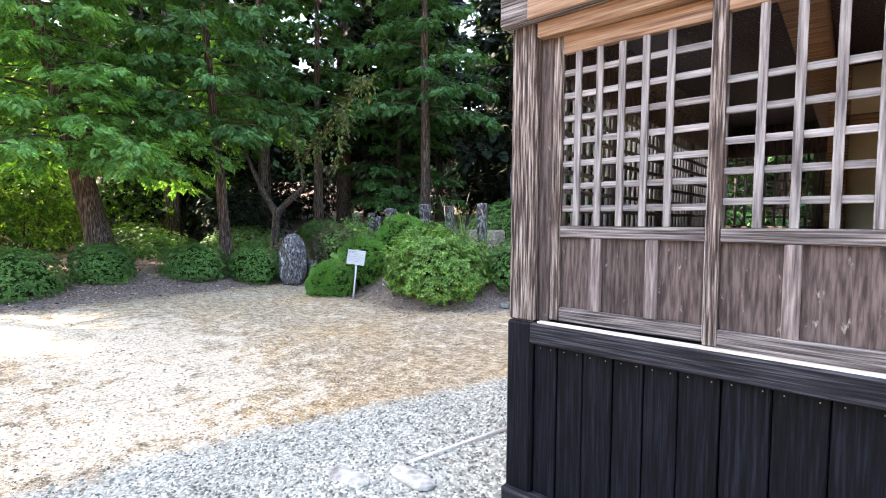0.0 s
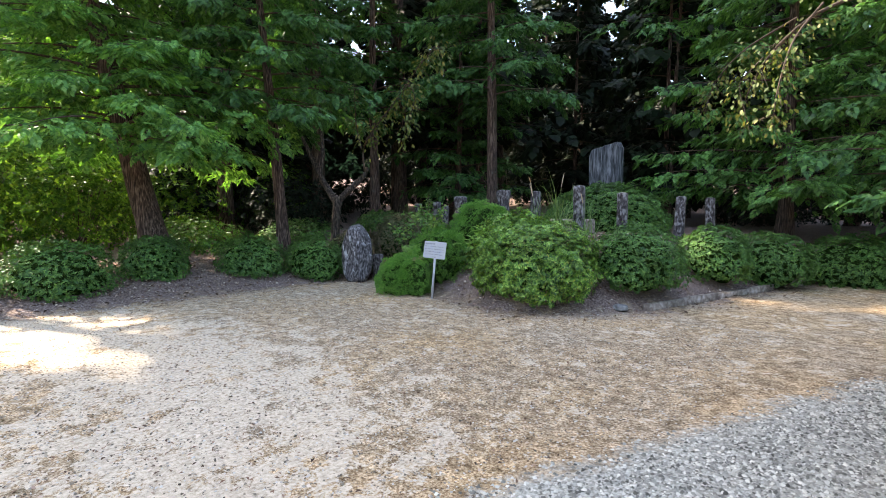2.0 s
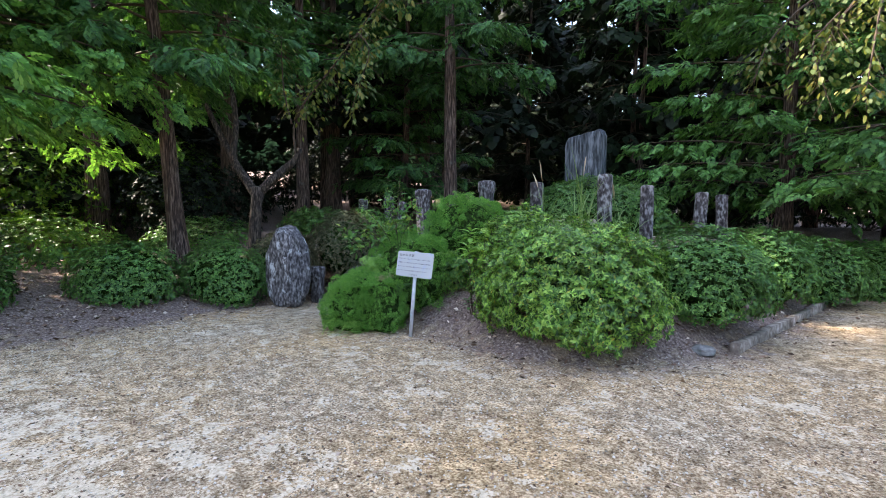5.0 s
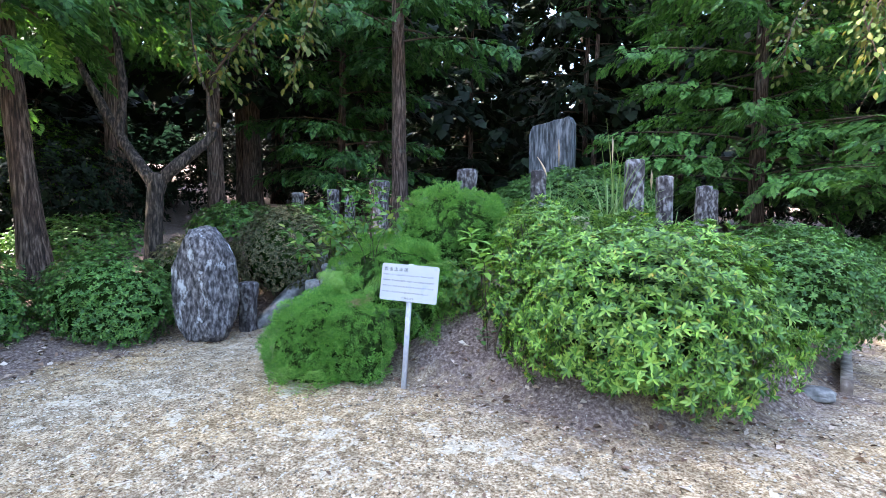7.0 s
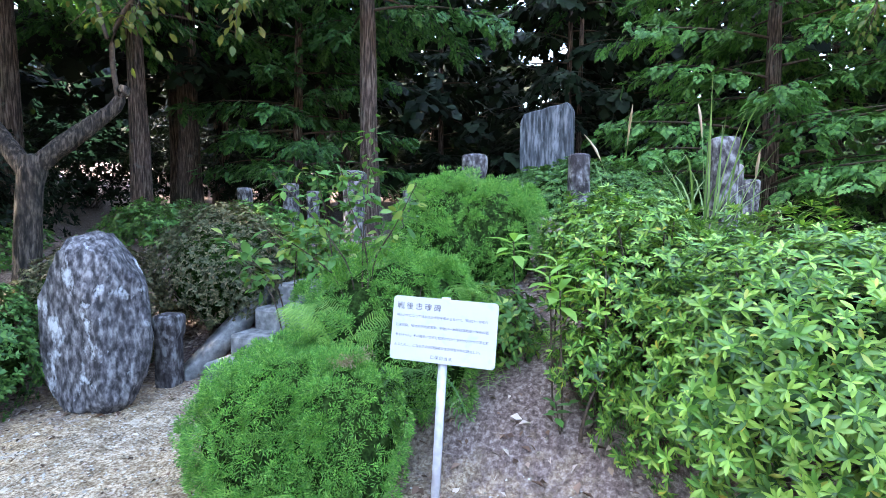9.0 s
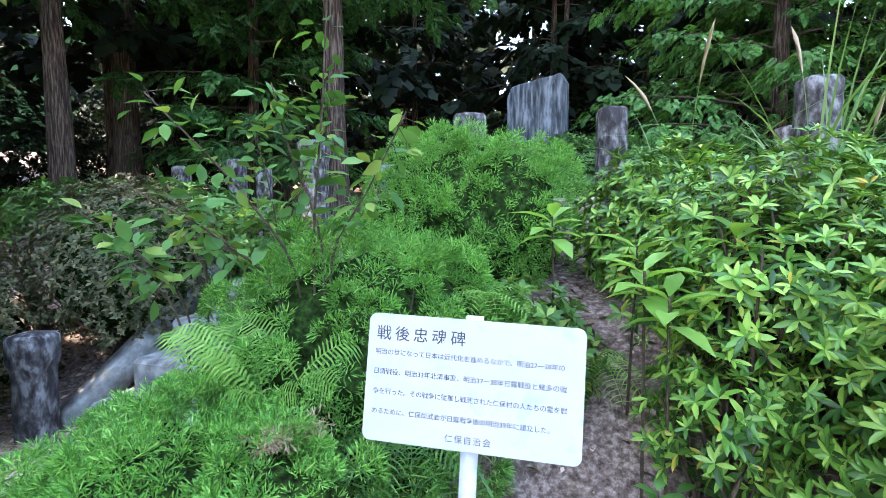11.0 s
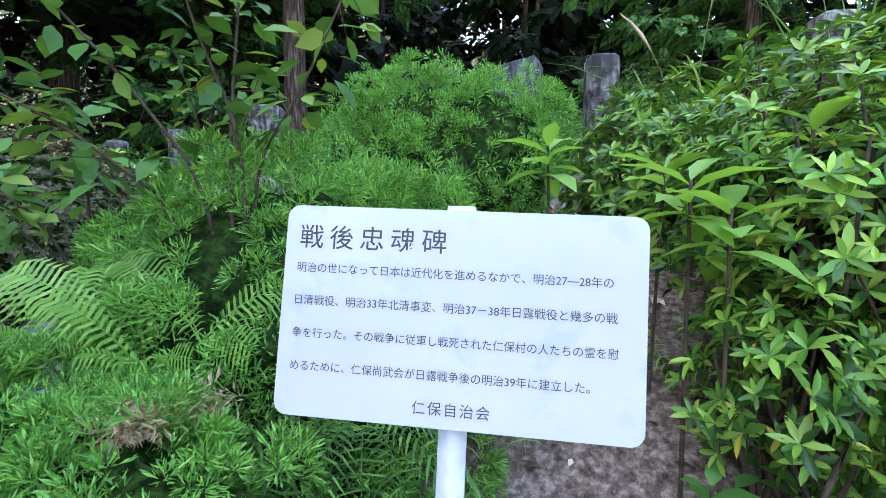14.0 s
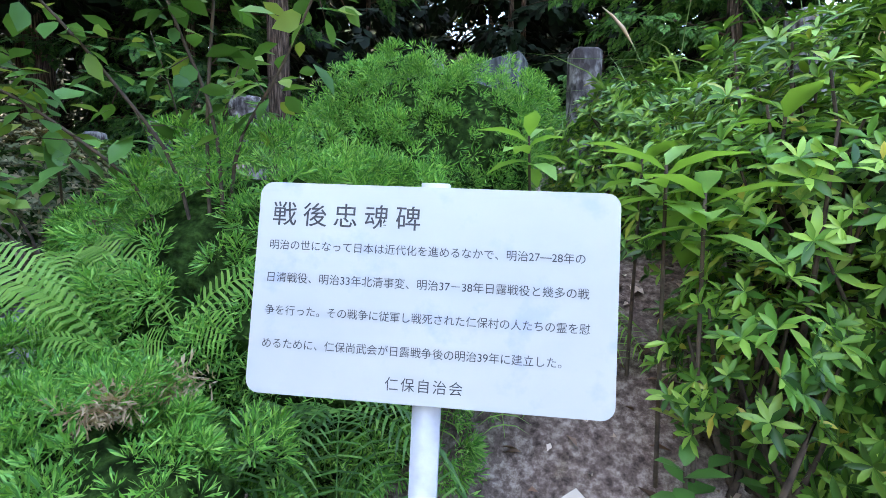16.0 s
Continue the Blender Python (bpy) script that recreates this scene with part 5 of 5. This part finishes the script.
def fern(at, z, fronds, length, facing, fan, droop, label, material=M_FERN, tips=()):
    """A fern: each frond an arched midrib with narrow leaflets on both sides."""
    f = thing("fern", Vector((*at, z)), label, "fern", "ferns on the bank")
    for i in range(fronds):
        a = facing + fan * (i / max(1, fronds - 1) - 0.5) + rng.uniform(-0.15, 0.15)
        ln = length * rng.uniform(0.75, 1.1)
        if tips:
            to = np.array(tips[i]) - (*at, z)
            ln, a, flat = float(np.linalg.norm(to)), math.atan2(to[1], to[0]), float(np.hypot(to[0], to[1]))
        d, sd = np.array([math.cos(a), math.sin(a), 0]), np.array([-math.sin(a), math.cos(a), 0])
        t = np.linspace(0, 1, 12)[:, None]
        rise = rng.uniform(0.5, 0.95)
        p = np.array([*at, z]) + d * ln * t * 0.9 + np.array([0, 0, 1]) * ln * (rise * t - (rise + droop) * t ** 2)
        if tips:
            p = np.array([*at, z]) + t * to + np.array([0, 0, 0.55 * ln]) * t * (1 - t)
            sd = np.cross((0.1, -0.75, 0.6), to / ln)
            d = to / ln
        g = Geo().tube(p, np.linspace(0.0025, 0.0008, 12), 3)
        m = max(12, int(ln / 0.0165))
        for k in range(m):
            u = 0.12 + 0.87 * k / m
            o = np.array([np.interp(u, t[:, 0], p[:, c]) for c in range(3)])
            w = (0.058 + 0.085 * ln) * math.sin(math.pi * (0.1 + 0.88 * (1 - u)) ** 0.75) * rng.uniform(0.88, 1.08) + 0.004
            q = 0.0058
            for sg in (-1, 1):
                e = sd * sg + d * 0.3 + np.array([0, 0, -0.1])
                tip = o + e * w + np.array([0, 0, -0.22 * w])
                mid = o + e * w * 0.5 + np.array([0, 0, 0.03 * w])
                g.add([o - d * q * 0.6, mid - d * q * 0.55, tip, mid + d * q * 0.55, o + d * q * 0.6], [(0, 1, 3, 4)])
                g.add([mid - d * q * 0.55, tip, mid + d * q * 0.55], [(0, 1, 2)])
        part("frond", g, material, f)
    return f


fern((-8.185, 6.364), 0.595, 5, 0, 0, 0, 0, "light green fern arching out of the juniper", M_FERN, [(-8.443, 6.292, 0.826), (-8.302, 6.25, 0.785), (-8.214, 6.241, 0.685), (-8.317, 6.453, 0.795), (-8.044, 6.33, 0.661)])
fern((-8.115, 6.437), 0.659, 4, 0, 0, 0, 0, "light green fern arching behind the notice board", M_FERN, [(-7.957, 6.533, 0.769), (-8.388, 6.491, 0.83), (-7.969, 6.418, 0.653), (-8.287, 6.556, 0.714)])
fern((-8.389, 6.321), 0.642, 5, 0, 0, 0, 0, "light green fern at the edge of the juniper", M_FERN, [(-8.488, 6.313, 0.824), (-8.417, 6.239, 0.718), (-8.275, 6.323, 0.73), (-8.297, 6.2, 0.66), (-8.4, 6.436, 0.821)])
fern((-7.72, 6.40), 0.52, 8, 0.30, -1.4, 3.4, 0.9, "dark fern hanging under the notice board", M_HEDGE)
fern((-7.86, 6.44), 0.50, 5, 0.26, -1.5, 2.6, 0.9, "dark fern hanging under the notice board", M_HEDGE)
fern((-7.62, 6.95), 0.86, 6, 0.24, -1.5, 4.0, 0.35, "light green fern between the junipers")
for fx, fy, ln, way in ((-7.5, 6.98, 0.3, -1.3), (-7.22, 7.15, 0.28, -1.2)):
    fern((fx, fy), float(height(fx, fy)) + 0.04, 7, ln, way, 4.2, 0.45, "green fern on the bank between juniper and azalea")
fern((-6.62, 6.56), 0.36, 5, 0.24, -1.8, 2.4, 0.6, "small dark fern at the foot of the azalea", M_HEDGE)
fern((-8.3, 5.74), 0.12, 3, 0.25, -1.4, 1.4, 0.8, "small bright fern at the foot of the juniper")
fern((-8.1, 5.78), 0.12, 3, 0.25, -1.2, 1.4, 0.8, "small bright fern at the foot of the juniper")
fern((-4.45, 7.95), 0.45, 5, 0.28, -1.2, 3.0, 0.5, "small fern on the bare bank")


def grass_tuft(at, blades, length, label, stalks=0):
    root = on(*at)
    s = thing("grass_tuft", root, label, "grass", "tall grass on the bank", "stuff")
    g = Geo()
    for i in range(blades):
        a, ln = rng.uniform(0, 6.28), length * rng.uniform(0.5, 1.1)
        out, w = rng.uniform(0.2, 1.15), 0.007
        d, sd = np.array([math.cos(a), math.sin(a), 0]), np.array([-math.sin(a), math.cos(a), 0])
        t = np.linspace(0, 1, 8)[:, None]
        p = np.array(root) + rng.normal(size=3) * (0.07, 0.07, 0) + d * ln * out * t ** 1.6 + np.array([0, 0, 1]) * ln * (1.05 * t - 0.55 * out * t ** 2.6)
        wd = w * (1 - t ** 2) + 0.0005
        v = np.stack([p - sd * wd, p + sd * wd], 1).reshape(-1, 3)
        g.add(v, [(2 * k, 2 * k + 1, 2 * k + 3, 2 * k + 2) for k in range(7)])
    part("blades", g, M_GRASS, s, kind="stuff")
    for i in range(stalks):
        a, ln = rng.uniform(0, 6.28), length * rng.uniform(1.05, 1.3)
        t = np.linspace(0, 1, 12)[:, None]
        d = np.array([math.cos(a), math.sin(a), 0]) * rng.uniform(0.1, 0.35)
        p = np.array(root) + d * ln * t ** 2 + np.array([0, 0, 1]) * ln * (t - 0.12 * t ** 4)
        part("stalk", Geo().tube(p, np.linspace(0.0035, 0.0015, 12), 4), M_GRASS, s)
        part("seed_head", Geo().tube(p[-4:], [0.003, 0.011, 0.009, 0.002], 5, 0.3), M_DRY, s)


grass_tuft((-6.2, 7.95), 44, 1.35, "tuft of tall pale grass beside a granite post", 1)
grass_tuft((-6.75, 8.1), 34, 1.15, "tuft of tall pale grass among the posts", 2)
grass_tuft((-5.85, 8.3), 40, 0.9, "tuft of tall pale grass beside a granite post", 1)
grass_tuft((-7.65, 7.15), 30, 0.35, "short grass tuft between the junipers")


def dry_sprays():
    s = thing("dead_juniper_spray", (-8.018, 6.194, 0.563), "dry brown dead sprays lying on the juniper", "dead twig")
    for c, n in (((-8.018, 6.195, 0.57), 30), ((-7.947, 6.273, 0.574), 16)):
        p = np.array(c) + rng.normal(size=(n, 3)) * (0.026, 0.026, 0.012) + (0.005, -0.03, 0.045)
        up = rng.normal(size=(n, 3)) * 0.6 + np.array([0.3, -0.5, 0.1])
        part("spray", Geo().scatter(*PLUME[0], p, axes(up, rng.uniform(0, 6.28, n)), rng.uniform(0.03, 0.05, n)), M_DRY, s, kind="stuff")


dry_sprays()

# ---- gravel, pebbles and fallen leaves ----
CHIP = (np.array([(1, 0, 0), (-0.1, 0.9, 0), (-0.9, -0.1, 0), (0.1, -0.8, 0), (0.15, 0.1, 0.75)]), np.array([(0, 1, 4), (1, 2, 4), (2, 3, 4), (3, 0, 4)]))


def strew(name, n, box, keep, template, size, material, label, category, lift=0.0, tilt=0.25):
    x, y = rng.uniform(box[0], box[1], n), rng.uniform(box[2], box[3], n)
    ok = keep(x, y)
    x, y = x[ok], y[ok]
    p = np.stack([x, y, height(x, y) + unevenness(x, y) + lift], 1)
    up = np.array([0, 0, 1.0]) + rng.normal(size=p.shape) * tilt
    g = Geo().scatter(*template, p, axes(up, rng.uniform(0, 6.28, len(p))), size * rng.uniform(0.5, 1.3, (len(p), 1)) * rng.uniform(0.7, 1.2, (len(p), 3)))
    return tagged(new(name, g.mesh(name, material)), label, category, kind="stuff")


strew("gravel", 90000, (-4.0, 0.3, 0.4, 7.2), lambda x, y: inside(x, y, GRAVEL) & ~((x > -1.25) & (y > 1.85)) & (rng.random(len(x)) < np.clip(line_distance(x, y, GRAVEL, True) * 2.2, 0.15, 1)), CHIP, 0.0145, M_PEBBLE, "loose grey crushed-stone gravel on the yard", "gravel")
strew("pebbles", 34000, (-10.6, -2.6, -1.0, 7.2), lambda x, y: (bank_depth(x, y) < 0.1) & ~inside(x, y, GRAVEL), CHIP, 0.010, M_TANSTONE, "small tan pebbles scattered on the yard", "pebble")
strew("fallen_leaves", 28000, (-13.0, -2.6, 0.0, 12.0), lambda x, y: (bank_depth(x, y) > -0.7) & (rng.random(len(x)) < np.clip(0.5 + bank_depth(x, y), 0.1, 1)), leaf_plain(1.0, 0.55), 0.06, M_LITTER, "dry brown fallen leaves strewn over the bank", "fallen leaves", 0.012, 0.35)
strew("fallen_leaves", 5000, (-10.5, -3.0, -0.5, 6.4), lambda x, y: bank_depth(x, y) < 0, leaf_plain(1.0, 0.5), 0.032, M_LITTER, "few dry brown leaves lying on the yard", "fallen leaves", 0.01, 0.3)
